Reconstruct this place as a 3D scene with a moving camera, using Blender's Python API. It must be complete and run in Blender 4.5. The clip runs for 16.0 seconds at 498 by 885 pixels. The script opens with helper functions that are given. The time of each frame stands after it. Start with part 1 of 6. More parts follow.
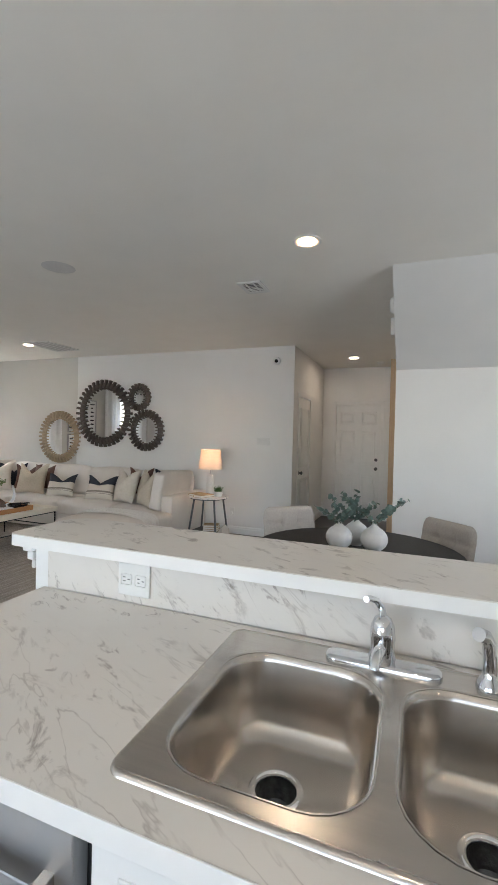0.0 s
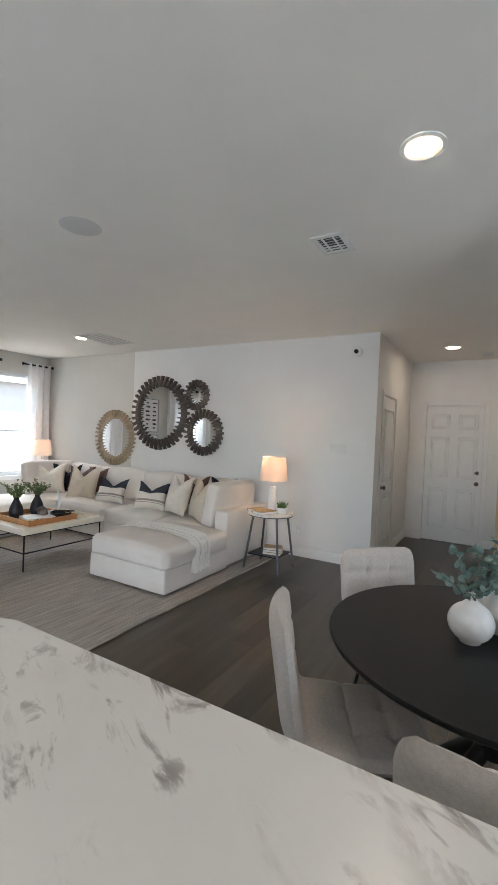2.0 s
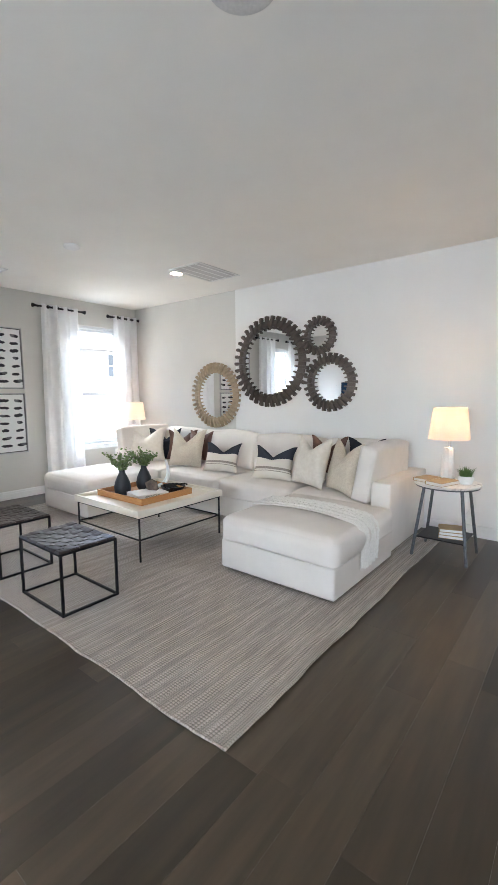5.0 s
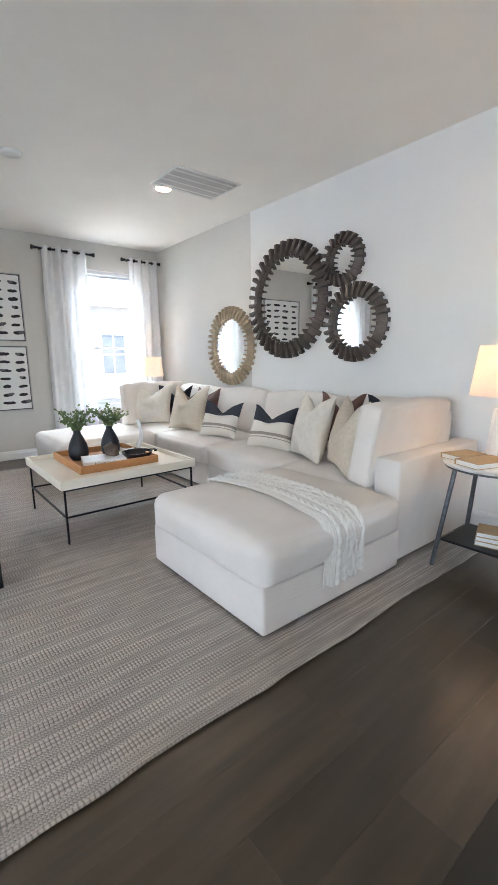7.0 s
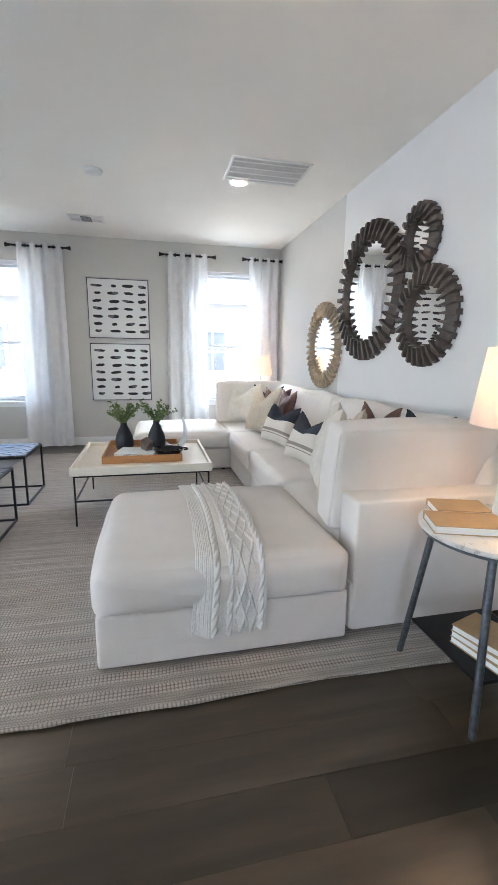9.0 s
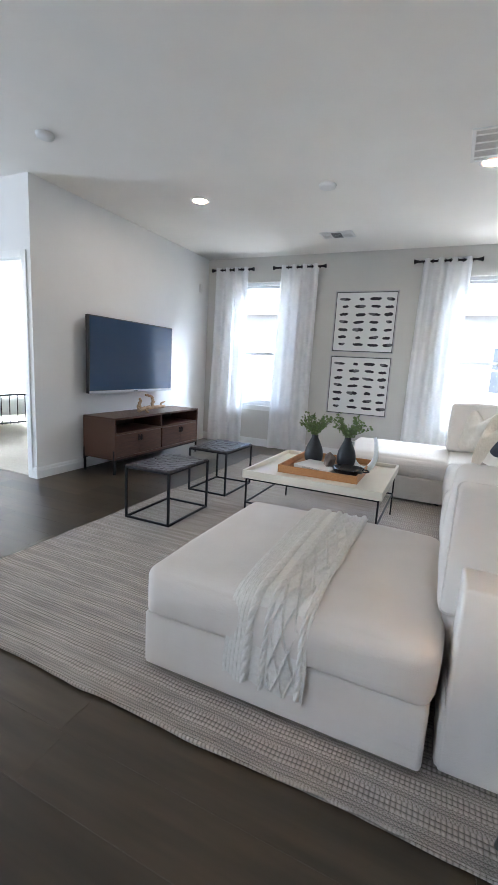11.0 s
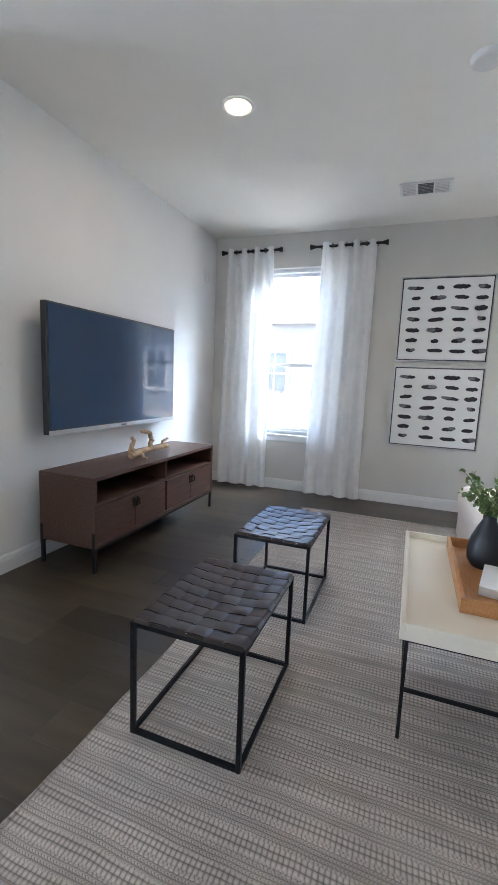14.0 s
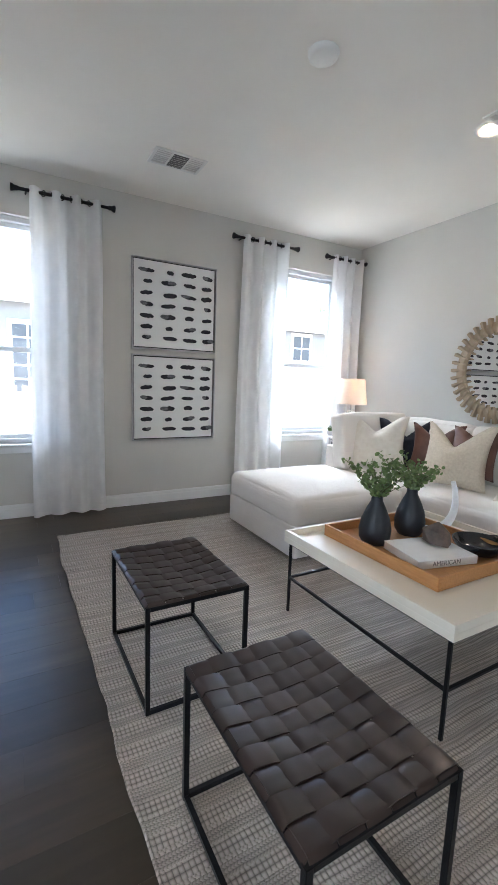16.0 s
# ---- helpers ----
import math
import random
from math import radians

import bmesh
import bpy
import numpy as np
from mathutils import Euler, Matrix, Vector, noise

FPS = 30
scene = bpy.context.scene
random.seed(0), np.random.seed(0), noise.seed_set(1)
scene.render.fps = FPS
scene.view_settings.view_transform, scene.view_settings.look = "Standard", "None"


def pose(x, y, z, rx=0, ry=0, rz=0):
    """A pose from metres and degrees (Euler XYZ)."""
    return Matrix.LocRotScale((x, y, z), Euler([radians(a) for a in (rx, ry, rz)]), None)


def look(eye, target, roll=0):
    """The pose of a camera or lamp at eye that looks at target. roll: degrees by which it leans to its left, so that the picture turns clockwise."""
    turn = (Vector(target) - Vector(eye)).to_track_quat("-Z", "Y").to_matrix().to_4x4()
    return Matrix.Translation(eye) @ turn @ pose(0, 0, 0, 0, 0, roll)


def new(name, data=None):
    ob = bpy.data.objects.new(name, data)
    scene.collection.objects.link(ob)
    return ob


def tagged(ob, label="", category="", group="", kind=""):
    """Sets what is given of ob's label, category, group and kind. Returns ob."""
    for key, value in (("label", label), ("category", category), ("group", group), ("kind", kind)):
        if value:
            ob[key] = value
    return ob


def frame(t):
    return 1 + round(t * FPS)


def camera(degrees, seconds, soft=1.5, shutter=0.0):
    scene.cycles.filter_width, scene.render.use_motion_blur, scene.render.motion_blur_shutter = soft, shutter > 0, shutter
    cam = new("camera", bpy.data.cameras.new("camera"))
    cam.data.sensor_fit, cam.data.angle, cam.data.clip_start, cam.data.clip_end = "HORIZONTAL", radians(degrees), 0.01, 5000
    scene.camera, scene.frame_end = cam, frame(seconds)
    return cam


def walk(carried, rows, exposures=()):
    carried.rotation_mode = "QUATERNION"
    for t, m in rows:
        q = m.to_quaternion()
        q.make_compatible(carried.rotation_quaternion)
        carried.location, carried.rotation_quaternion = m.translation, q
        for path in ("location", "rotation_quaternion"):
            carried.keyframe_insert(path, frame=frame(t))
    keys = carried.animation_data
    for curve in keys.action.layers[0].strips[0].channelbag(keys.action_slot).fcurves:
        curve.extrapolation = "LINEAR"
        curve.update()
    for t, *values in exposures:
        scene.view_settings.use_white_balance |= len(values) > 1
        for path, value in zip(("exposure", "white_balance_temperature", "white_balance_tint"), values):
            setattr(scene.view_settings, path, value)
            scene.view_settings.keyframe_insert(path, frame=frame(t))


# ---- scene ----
cam = camera(60.3, 16.0)
PATH = [
    (0, (0.179, 0.115, 1.444), (-0.536, 1.982, 1.417), 1.4),
    (0.5, (0.244, 0.385, 1.475), (-0.46, 2.257, 1.451), 1.5),
    (0.7, (0.253, 0.482, 1.494), (-0.443, 2.357, 1.47), 1.7),
    (1, (0.234, 0.665, 1.503), (-0.453, 2.543, 1.473), 1.7),
    (1.5, (0.103, 0.878, 1.501), (-0.698, 2.711, 1.459), 3.4),
    (2, (-0.178, 0.985, 1.504), (-1.184, 2.713, 1.467), 2.5),
    (2.5, (-0.418, 0.976, 1.515), (-1.61, 2.581, 1.471), 1.2),
    (3, (-0.672, 0.917, 1.483), (-1.898, 2.494, 1.393), 1.7),
    (3.2, (-0.768, 0.912, 1.475), (-2.007, 2.479, 1.386), 1.8),
    (5.3, (-1.49, 1.665, 1.376), (-2.738, 3.21, 1.133), -0.7),
    (5.5, (-1.488, 1.774, 1.368), (-2.771, 3.287, 1.112), -0.5),
    (6, (-1.451, 2.137, 1.282), (-2.851, 3.514, 0.901), 1.2),
    (6.5, (-1.473, 2.497, 1.253), (-2.901, 3.843, 0.866), 1.0),
    (7, (-1.451, 2.847, 1.196), (-2.979, 4.082, 0.819), -0.7),
    (7.5, (-1.384, 3.192, 1.17), (-2.969, 4.355, 0.806), -1.1),
    (8, (-1.341, 3.497, 1.185), (-2.985, 4.579, 0.83), -1.4),
    (8.5, (-1.227, 3.833, 1.212), (-3.028, 4.624, 0.848), 0.0),
    (9, (-1.166, 4.146, 1.207), (-3.081, 4.579, 0.826), 0.7),
    (9.5, (-1.164, 4.414, 1.218), (-3.123, 4.554, 0.84), -0.3),
    (10, (-1.173, 4.688, 1.218), (-3.122, 4.436, 0.848), 1.4),
    (10.2, (-1.215, 4.748, 1.193), (-3.143, 4.359, 0.828), 2.8),
    (11.2, (-1.56, 4.87, 1.205), (-3.34, 3.96, 0.845), 2.8),
    (12.3, (-2.254, 4.607, 1.21), (-3.838, 3.445, 0.832), 2.2),
    (12.5, (-2.374, 4.519, 1.203), (-3.964, 3.361, 0.842), 2.4),
    (13, (-2.584, 4.252, 1.204), (-4.219, 3.153, 0.855), 4.1),
    (13.5, (-2.691, 3.884, 1.211), (-4.452, 2.987, 0.904), 4.0),
    (14, (-2.846, 3.538, 1.21), (-4.698, 2.841, 0.92), 2.4),
    (14.5, (-3.025, 3.231, 1.216), (-4.995, 3.033, 0.932), 2.4),
    (15, (-3.161, 2.937, 1.226), (-5.09, 3.385, 0.948), 0.4),
    (15.5, (-3.331, 2.656, 1.19), (-5.183, 3.355, 0.908), 1.3),
    (16, (-3.475, 2.357, 1.192), (-5.201, 3.328, 0.911), 2.0),
]
walk(cam, [(t, look(eye, target, roll)) for t, eye, target, roll in PATH], exposures=((0.0, 2.6, 6600, 11.2), (1.0, 2.84, 6250, 10.7), (2.0, 2.8, 6350, 10.8), (3.0, 3.08, 6150, 10.6), (5.5, 3.38, 6180, 10.9), (7.0, 3.34, 6050, 10.8), (9.0, 3.38, 5950, 10.6), (12.5, 3.2, 5780, 10.6), (14.5, 3.24, 5820, 10.5), (15.5, 3.05, 5850, 10.5), (16.0, 3.05, 5980, 10.5)))

# ---- daylight ----
world = bpy.data.worlds.new("world")
scene.world = world
world.use_nodes = True
wn = world.node_tree.nodes
sky = wn.new("ShaderNodeTexSky")
sky.sky_type, sky.sun_disc = "NISHITA", False
sky.sun_elevation, sky.sun_rotation = radians(48), radians(150)
world.node_tree.links.new(sky.outputs[0], wn["Background"].inputs[0])
wn["Background"].inputs[1].default_value = 0.12
sun = new("sun", bpy.data.lights.new("sun", "SUN"))
sun.data.energy, sun.data.angle, sun.data.color = 3.2, radians(0.6), (1.0, 0.95, 0.88)
sun.matrix_world = look((4, -8, 10), (0, 0, 0))


def area_lamp(name, eye, target, sx, sy, watts, color):
    lamp = new(name, bpy.data.lights.new(name, "AREA"))
    lamp.data.shape, lamp.data.size, lamp.data.size_y = "RECTANGLE", sx, sy
    lamp.data.energy, lamp.data.color = watts, color
    lamp.matrix_world = look(eye, target)
    return lamp


# area lamps high outside each window, added to stand in for the open sky
SKY = (0.82, 0.92, 1.0)
KITCHEN_SKY = (0.72, 0.86, 1.0)
for wy in (2.3, 5.25):
    area_lamp("sky_fill_lamp", (-10.3, wy + 2.4, 5.2), (-5.9, wy - 0.6, 1.0), 2.9, 2.6, 130, SKY)
area_lamp("sky_fill_lamp", (-5.7, -4.1, 3.8), (-5.6, -1.0, 0.6), 1.7, 1.4, 190, SKY)
# fill lamps in unseen windows of the kitchen and dining end, behind the walker
area_lamp("kitchen_daylight_fill", (3.19, 2.6, 1.5), (0, 2.6, 2.3), 1.7, 1.5, 3, KITCHEN_SKY)
area_lamp("kitchen_daylight_fill", (0.2, -2.89, 1.55), (0.2, 0, 3.0), 1.8, 1.3, 2.5, KITCHEN_SKY)
# lamp in an unseen opening, added to brighten the ceiling
area_lamp("kitchen_daylight_fill", (-2.2, -2.89, 1.25), (-2.2, 0, 3.6), 1.7, 1.9, 13, KITCHEN_SKY)


# ---- materials ----
def mat(name, c1, c2=None, scale=6.0, rough=0.6, metal=0.0, bump=0.0, bscale=150.0, stretch=(1, 1, 1), detail=6.0, spec=0.5, lo=0.3, hi=0.7, rvar=0.0):
    m = bpy.data.materials.new(name)
    m.use_nodes = True
    nt = m.node_tree
    b = nt.nodes["Principled BSDF"]
    b.inputs["Roughness"].default_value, b.inputs["Metallic"].default_value = rough, metal
    b.inputs["Specular IOR Level"].default_value = spec
    tc = nt.nodes.new("ShaderNodeTexCoord")
    mp = nt.nodes.new("ShaderNodeMapping")
    mp.inputs["Scale"].default_value = stretch
    nt.links.new(tc.outputs["Object"], mp.inputs[0])
    n = nt.nodes.new("ShaderNodeTexNoise")
    n.inputs["Scale"].default_value, n.inputs["Detail"].default_value = scale, detail
    nt.links.new(mp.outputs[0], n.inputs[0])
    r = nt.nodes.new("ShaderNodeValToRGB")
    r.name = "ramp"
    r.color_ramp.elements[0].position, r.color_ramp.elements[1].position = lo, hi
    c2 = c2 or tuple(v * 0.9 for v in c1)
    r.color_ramp.elements[0].color, r.color_ramp.elements[1].color = (*c2, 1), (*c1, 1)
    nt.links.new(n.outputs[0], r.inputs[0])
    nt.links.new(r.outputs[0], b.inputs["Base Color"])
    if rvar:
        mr = nt.nodes.new("ShaderNodeMapRange")
        mr.inputs["To Min"].default_value, mr.inputs["To Max"].default_value = rough - rvar, rough + rvar
        nt.links.new(n.outputs[0], mr.inputs[0])
        nt.links.new(mr.outputs[0], b.inputs["Roughness"])
    if bump:
        n2 = nt.nodes.new("ShaderNodeTexNoise")
        n2.inputs["Scale"].default_value, n2.inputs["Detail"].default_value = bscale, 3.0
        nt.links.new(mp.outputs[0], n2.inputs[0])
        bp = nt.nodes.new("ShaderNodeBump")
        bp.inputs["Strength"].default_value, bp.inputs["Distance"].default_value = bump, 0.004
        nt.links.new(n2.outputs[0], bp.inputs["Height"])
        nt.links.new(bp.outputs[0], b.inputs["Normal"])
    return m


def nodes_of(m):
    return m.node_tree.nodes, m.node_tree.links, m.node_tree.nodes["Principled BSDF"]


M_wall = mat("white_wall_paint", (0.80, 0.795, 0.78), (0.77, 0.765, 0.75), 2.0, 0.75, bump=0.12, bscale=90)
M_grey = mat("grey_wall_paint", (0.63, 0.612, 0.575), (0.605, 0.588, 0.55), 2.0, 0.75, bump=0.12, bscale=90)
M_ceil = mat("ceiling_paint", (0.87, 0.848, 0.80), (0.845, 0.823, 0.775), 3.0, 0.9, bump=0.07, bscale=60)
M_trim = mat("white_trim_paint", (0.80, 0.80, 0.79), (0.76, 0.76, 0.75), 8.0, 0.4)
M_door = mat("white_door_paint", (0.78, 0.78, 0.77), (0.74, 0.74, 0.73), 8.0, 0.45)
M_black = mat("black_metal", (0.018, 0.019, 0.021), (0.012, 0.012, 0.014), 40, 0.42, 0.6, bump=0.1, bscale=300)
M_gunmetal = mat("hammered_gunmetal", (0.16, 0.17, 0.18), (0.09, 0.095, 0.10), 60, 0.38, 0.85, bump=0.5, bscale=120)
M_chrome = mat("chrome", (0.75, 0.76, 0.78), (0.7, 0.71, 0.73), 5, 0.07, 1.0)
M_steel = mat("brushed_steel", (0.57, 0.535, 0.495), (0.52, 0.485, 0.45), 3, 0.24, 1.0, stretch=(1, 30, 1), rvar=0.03)
M_panel_steel = mat("satin_steel_panel", (0.56, 0.565, 0.575), (0.52, 0.525, 0.535), 3, 0.45, 1.0)
M_sofa = mat("cream_sofa_linen", (0.76, 0.705, 0.65), (0.71, 0.655, 0.60), 5, 0.95, bump=0.35, bscale=420, spec=0.15)
# soft creases in the sofa's loose covers
_n, _l, _b = nodes_of(M_sofa)
crease = _n.new("ShaderNodeTexNoise")
crease.inputs["Scale"].default_value, crease.inputs["Detail"].default_value, crease.inputs["Distortion"].default_value = 5.0, 3.0, 1.2
soft = _n.new("ShaderNodeBump")
soft.inputs["Strength"].default_value, soft.inputs["Distance"].default_value = 0.16, 0.02
_l.new(crease.outputs[0], soft.inputs["Height"])
_l.new(soft.outputs[0], _b.inputs["Normal"].links[0].from_node.inputs["Normal"])
M_pillow = mat("cream_woven_linen", (0.66, 0.58, 0.47), (0.56, 0.48, 0.38), 60, 0.95, bump=0.5, bscale=300, spec=0.1)
M_pillow_white = mat("pale_linen", (0.72, 0.67, 0.59), (0.66, 0.60, 0.52), 30, 0.95, bump=0.4, bscale=320, spec=0.1)
M_leather_brown = mat("brown_leather", (0.16, 0.07, 0.045), (0.10, 0.042, 0.028), 12, 0.5, bump=0.3, bscale=120)
M_velvet = mat("dark_navy_fabric", (0.030, 0.032, 0.042), (0.02, 0.021, 0.028), 20, 0.9, bump=0.3, bscale=300, spec=0.2)
M_knit = mat("white_cable_knit", (0.82, 0.79, 0.74), (0.74, 0.71, 0.655), 70, 0.95, bump=0.7, bscale=180, spec=0.1)
M_strap = mat("dark_brown_leather", (0.036, 0.021, 0.017), (0.020, 0.012, 0.010), 14, 0.31, bump=0.02, bscale=120, rvar=0.03, spec=0.5)
M_walnut = mat("dark_walnut_veneer", (0.110, 0.050, 0.030), (0.058, 0.027, 0.017), 5, 0.42, stretch=(1.5, 14, 14), bump=0.1, bscale=60)
M_inside = mat("black_stained_wood", (0.020, 0.015, 0.013), (0.012, 0.010, 0.009), 10, 0.6)
M_tray = mat("honey_oak", (0.50, 0.245, 0.09), (0.40, 0.18, 0.06), 6, 0.5, stretch=(3, 18, 18))
M_tabletop = mat("cream_lacquer", (0.80, 0.735, 0.62), (0.76, 0.695, 0.58), 4, 0.35)
M_dining = mat("black_stained_tabletop", (0.010, 0.010, 0.010), (0.006, 0.006, 0.006), 6, 0.5, spec=0.3, stretch=(2, 20, 2), bump=0.08, bscale=90)
M_chair = mat("light_grey_chair_fabric", (0.50, 0.46, 0.42), (0.43, 0.395, 0.36), 90, 0.95, bump=0.5, bscale=380, spec=0.15)
M_ceramic = mat("matte_white_ceramic", (0.78, 0.77, 0.75), (0.72, 0.71, 0.69), 40, 0.6, bump=0.25, bscale=60)
M_black_ceramic = mat("matte_black_ceramic", (0.012, 0.014, 0.02), (0.008, 0.010, 0.014), 30, 0.45, bump=0.15, bscale=60)
M_gloss_black = mat("glossy_black_lacquer", (0.008, 0.009, 0.012), None, 8, 0.12)
M_leaf = mat("green_leaf", (0.19, 0.26, 0.085), (0.08, 0.14, 0.040), 30, 0.5)
M_eucalyptus = mat("eucalyptus_leaf", (0.16, 0.23, 0.20), (0.09, 0.15, 0.14), 30, 0.6)
M_stem = mat("green_brown_stem", (0.10, 0.085, 0.04), None, 30, 0.7)
M_grass = mat("faux_grass_blades", (0.10, 0.19, 0.05), (0.05, 0.11, 0.025), 60, 0.6)
M_paper = mat("book_pages", (0.84, 0.82, 0.77), (0.74, 0.72, 0.67), 3, 0.9, stretch=(1, 1, 200))
M_kraft = mat("kraft_book_cover", (0.45, 0.31, 0.16), (0.40, 0.27, 0.14), 20, 0.7)
M_bookwhite = mat("white_book_cover", (0.80, 0.79, 0.76), None, 10, 0.5)
M_ink = mat("dark_ink", (0.035, 0.036, 0.045), (0.02, 0.02, 0.026), 40, 0.8)
M_ink_grey = mat("thin_ink_wash", (0.22, 0.22, 0.235), (0.07, 0.07, 0.08), 90, 0.85)
M_canvas = mat("white_canvas", (0.80, 0.80, 0.79), (0.77, 0.77, 0.76), 5, 0.85, bump=0.2, bscale=400)
M_silver = mat("silver_frame_edge", (0.55, 0.55, 0.56), (0.45, 0.45, 0.46), 20, 0.35, 0.8)
M_mirror = mat("mirror_glass", (0.90, 0.91, 0.91), (0.90, 0.91, 0.91), 1, 0.01, 1.0)
M_gear = mat("dark_bronze_wood", (0.140, 0.112, 0.095), (0.066, 0.051, 0.043), 9, 0.5, 0.25, bump=0.3, bscale=60)
M_geartan = mat("bleached_tan_wood", (0.46, 0.36, 0.25), (0.33, 0.25, 0.165), 10, 0.65, bump=0.3, bscale=60)
M_driftwood = mat("pale_driftwood", (0.58, 0.42, 0.26), (0.36, 0.23, 0.13), 16, 0.8, bump=0.6, bscale=60)
M_stone = mat("rough_grey_brown_stone", (0.17, 0.12, 0.09), (0.06, 0.045, 0.038), 20, 0.6, bump=0.6, bscale=60)
M_vinyl = mat("white_vinyl_frame", (0.66, 0.67, 0.68), (0.62, 0.63, 0.64), 8, 0.4)
M_speaker = mat("grey_white_speaker_mesh", (0.70, 0.69, 0.68), (0.62, 0.61, 0.60), 90, 0.7)
M_plastic = mat("white_plastic", (0.78, 0.78, 0.76), None, 8, 0.4)
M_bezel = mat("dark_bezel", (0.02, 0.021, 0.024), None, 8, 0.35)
M_screen = mat("tv_screen", (0.018, 0.050, 0.110), (0.016, 0.046, 0.102), 1, 0.045, spec=0.75)
# dark grey that stands in for the shade inside the vents
M_ventdark = mat("vent_shade_grey", (0.10, 0.10, 0.105), None, 8, 0.8)
M_carpet = mat("beige_carpet", (0.50, 0.46, 0.40), (0.42, 0.385, 0.33), 50, 1.0, bump=0.8, bscale=250, spec=0.1)
M_fence = mat("cedar_fence", (0.42, 0.27, 0.14), (0.30, 0.18, 0.09), 4, 0.85, stretch=(6, 6, 0.6))
M_picket = mat("weathered_picket_paint", (0.27, 0.24, 0.20), None, 3, 0.7)
M_siding = mat("grey_siding", (0.33, 0.34, 0.35), (0.30, 0.31, 0.32), 3, 0.8)
M_farpane = mat("far_window_pane", (0.10, 0.11, 0.12), (0.07, 0.08, 0.09), 2, 0.3)
M_ventgrey = mat("grey_filter_mesh", (0.60, 0.59, 0.58), (0.53, 0.52, 0.51), 60, 0.9)
M_roof = mat("pale_grey_shingles", (0.20, 0.20, 0.21), (0.16, 0.16, 0.17), 20, 0.9)
M_lawn = mat("pale_dry_ground", (0.43, 0.385, 0.32), (0.34, 0.305, 0.25), 3, 0.95, bump=0.5, bscale=30)
M_bed = mat("white_bedding", (0.80, 0.80, 0.79), (0.76, 0.76, 0.75), 6, 0.9, bump=0.2, bscale=40)
M_warmtrim = mat("plain_tan", (0.72, 0.52, 0.33), (0.64, 0.45, 0.28), 8, 0.5, stretch=(8, 8, 0.8))
M_door_dark = mat("drain_dark", (0.02, 0.02, 0.02), None, 8, 0.4)


def emit(name, color, strength):
    m = bpy.data.materials.new(name)
    m.use_nodes = True
    b = m.node_tree.nodes["Principled BSDF"]
    b.inputs["Base Color"].default_value = (*color, 1)
    b.inputs["Emission Color"].default_value = (*color, 1)
    b.inputs["Emission Strength"].default_value = strength
    return m


M_led = emit("lit_led_lens", (1.0, 0.80, 0.61), 22.0)
# the baffle is no lamp; its warm glow is put in as emission
M_led_rim = emit("glowing_baffle_rim", (1.0, 0.42, 0.20), 0.5)
M_bulb = emit("lit_bulb", (1.0, 0.72, 0.42), 4.0)


def glassy(name, color, rough, ior=1.45):
    m = bpy.data.materials.new(name)
    m.use_nodes = True
    b = m.node_tree.nodes["Principled BSDF"]
    b.inputs["Base Color"].default_value = (*color, 1)
    b.inputs["Roughness"].default_value, b.inputs["IOR"].default_value = rough, ior
    b.inputs["Transmission Weight"].default_value = 1.0
    return m


M_pane = glassy("window_glass", (1, 1, 1), 0.0, 1.05)
M_frost = glassy("frosted_white_glass", (0.92, 0.94, 0.95), 0.35, 1.3)
M_frost.node_tree.nodes["Principled BSDF"].inputs["Transmission Weight"].default_value = 0.35
M_clear = glassy("clear_glass", (0.95, 0.97, 0.97), 0.02)


def sheer(name, color, share, scale, bump):
    m = mat(name, color, tuple(v * 0.94 for v in color), scale, 0.95, bump=bump, bscale=500, spec=0.1)
    nt, lk, b = nodes_of(m)
    tr = nt.new("ShaderNodeBsdfTranslucent")
    mx = nt.new("ShaderNodeMixShader")
    mx.inputs[0].default_value = share
    lk.new(nt["ramp"].outputs[0], tr.inputs[0])
    lk.new(b.outputs[0], mx.inputs[1])
    lk.new(tr.outputs[0], mx.inputs[2])
    lk.new(mx.outputs[0], nt["Material Output"].inputs[0])
    return m


M_curtain = sheer("sheer_white_curtain", (0.88, 0.88, 0.88), 0.23, 12, 0.1)
M_shade = sheer("white_linen_shade", (0.82, 0.74, 0.67), 0.40, 120, 0.3)


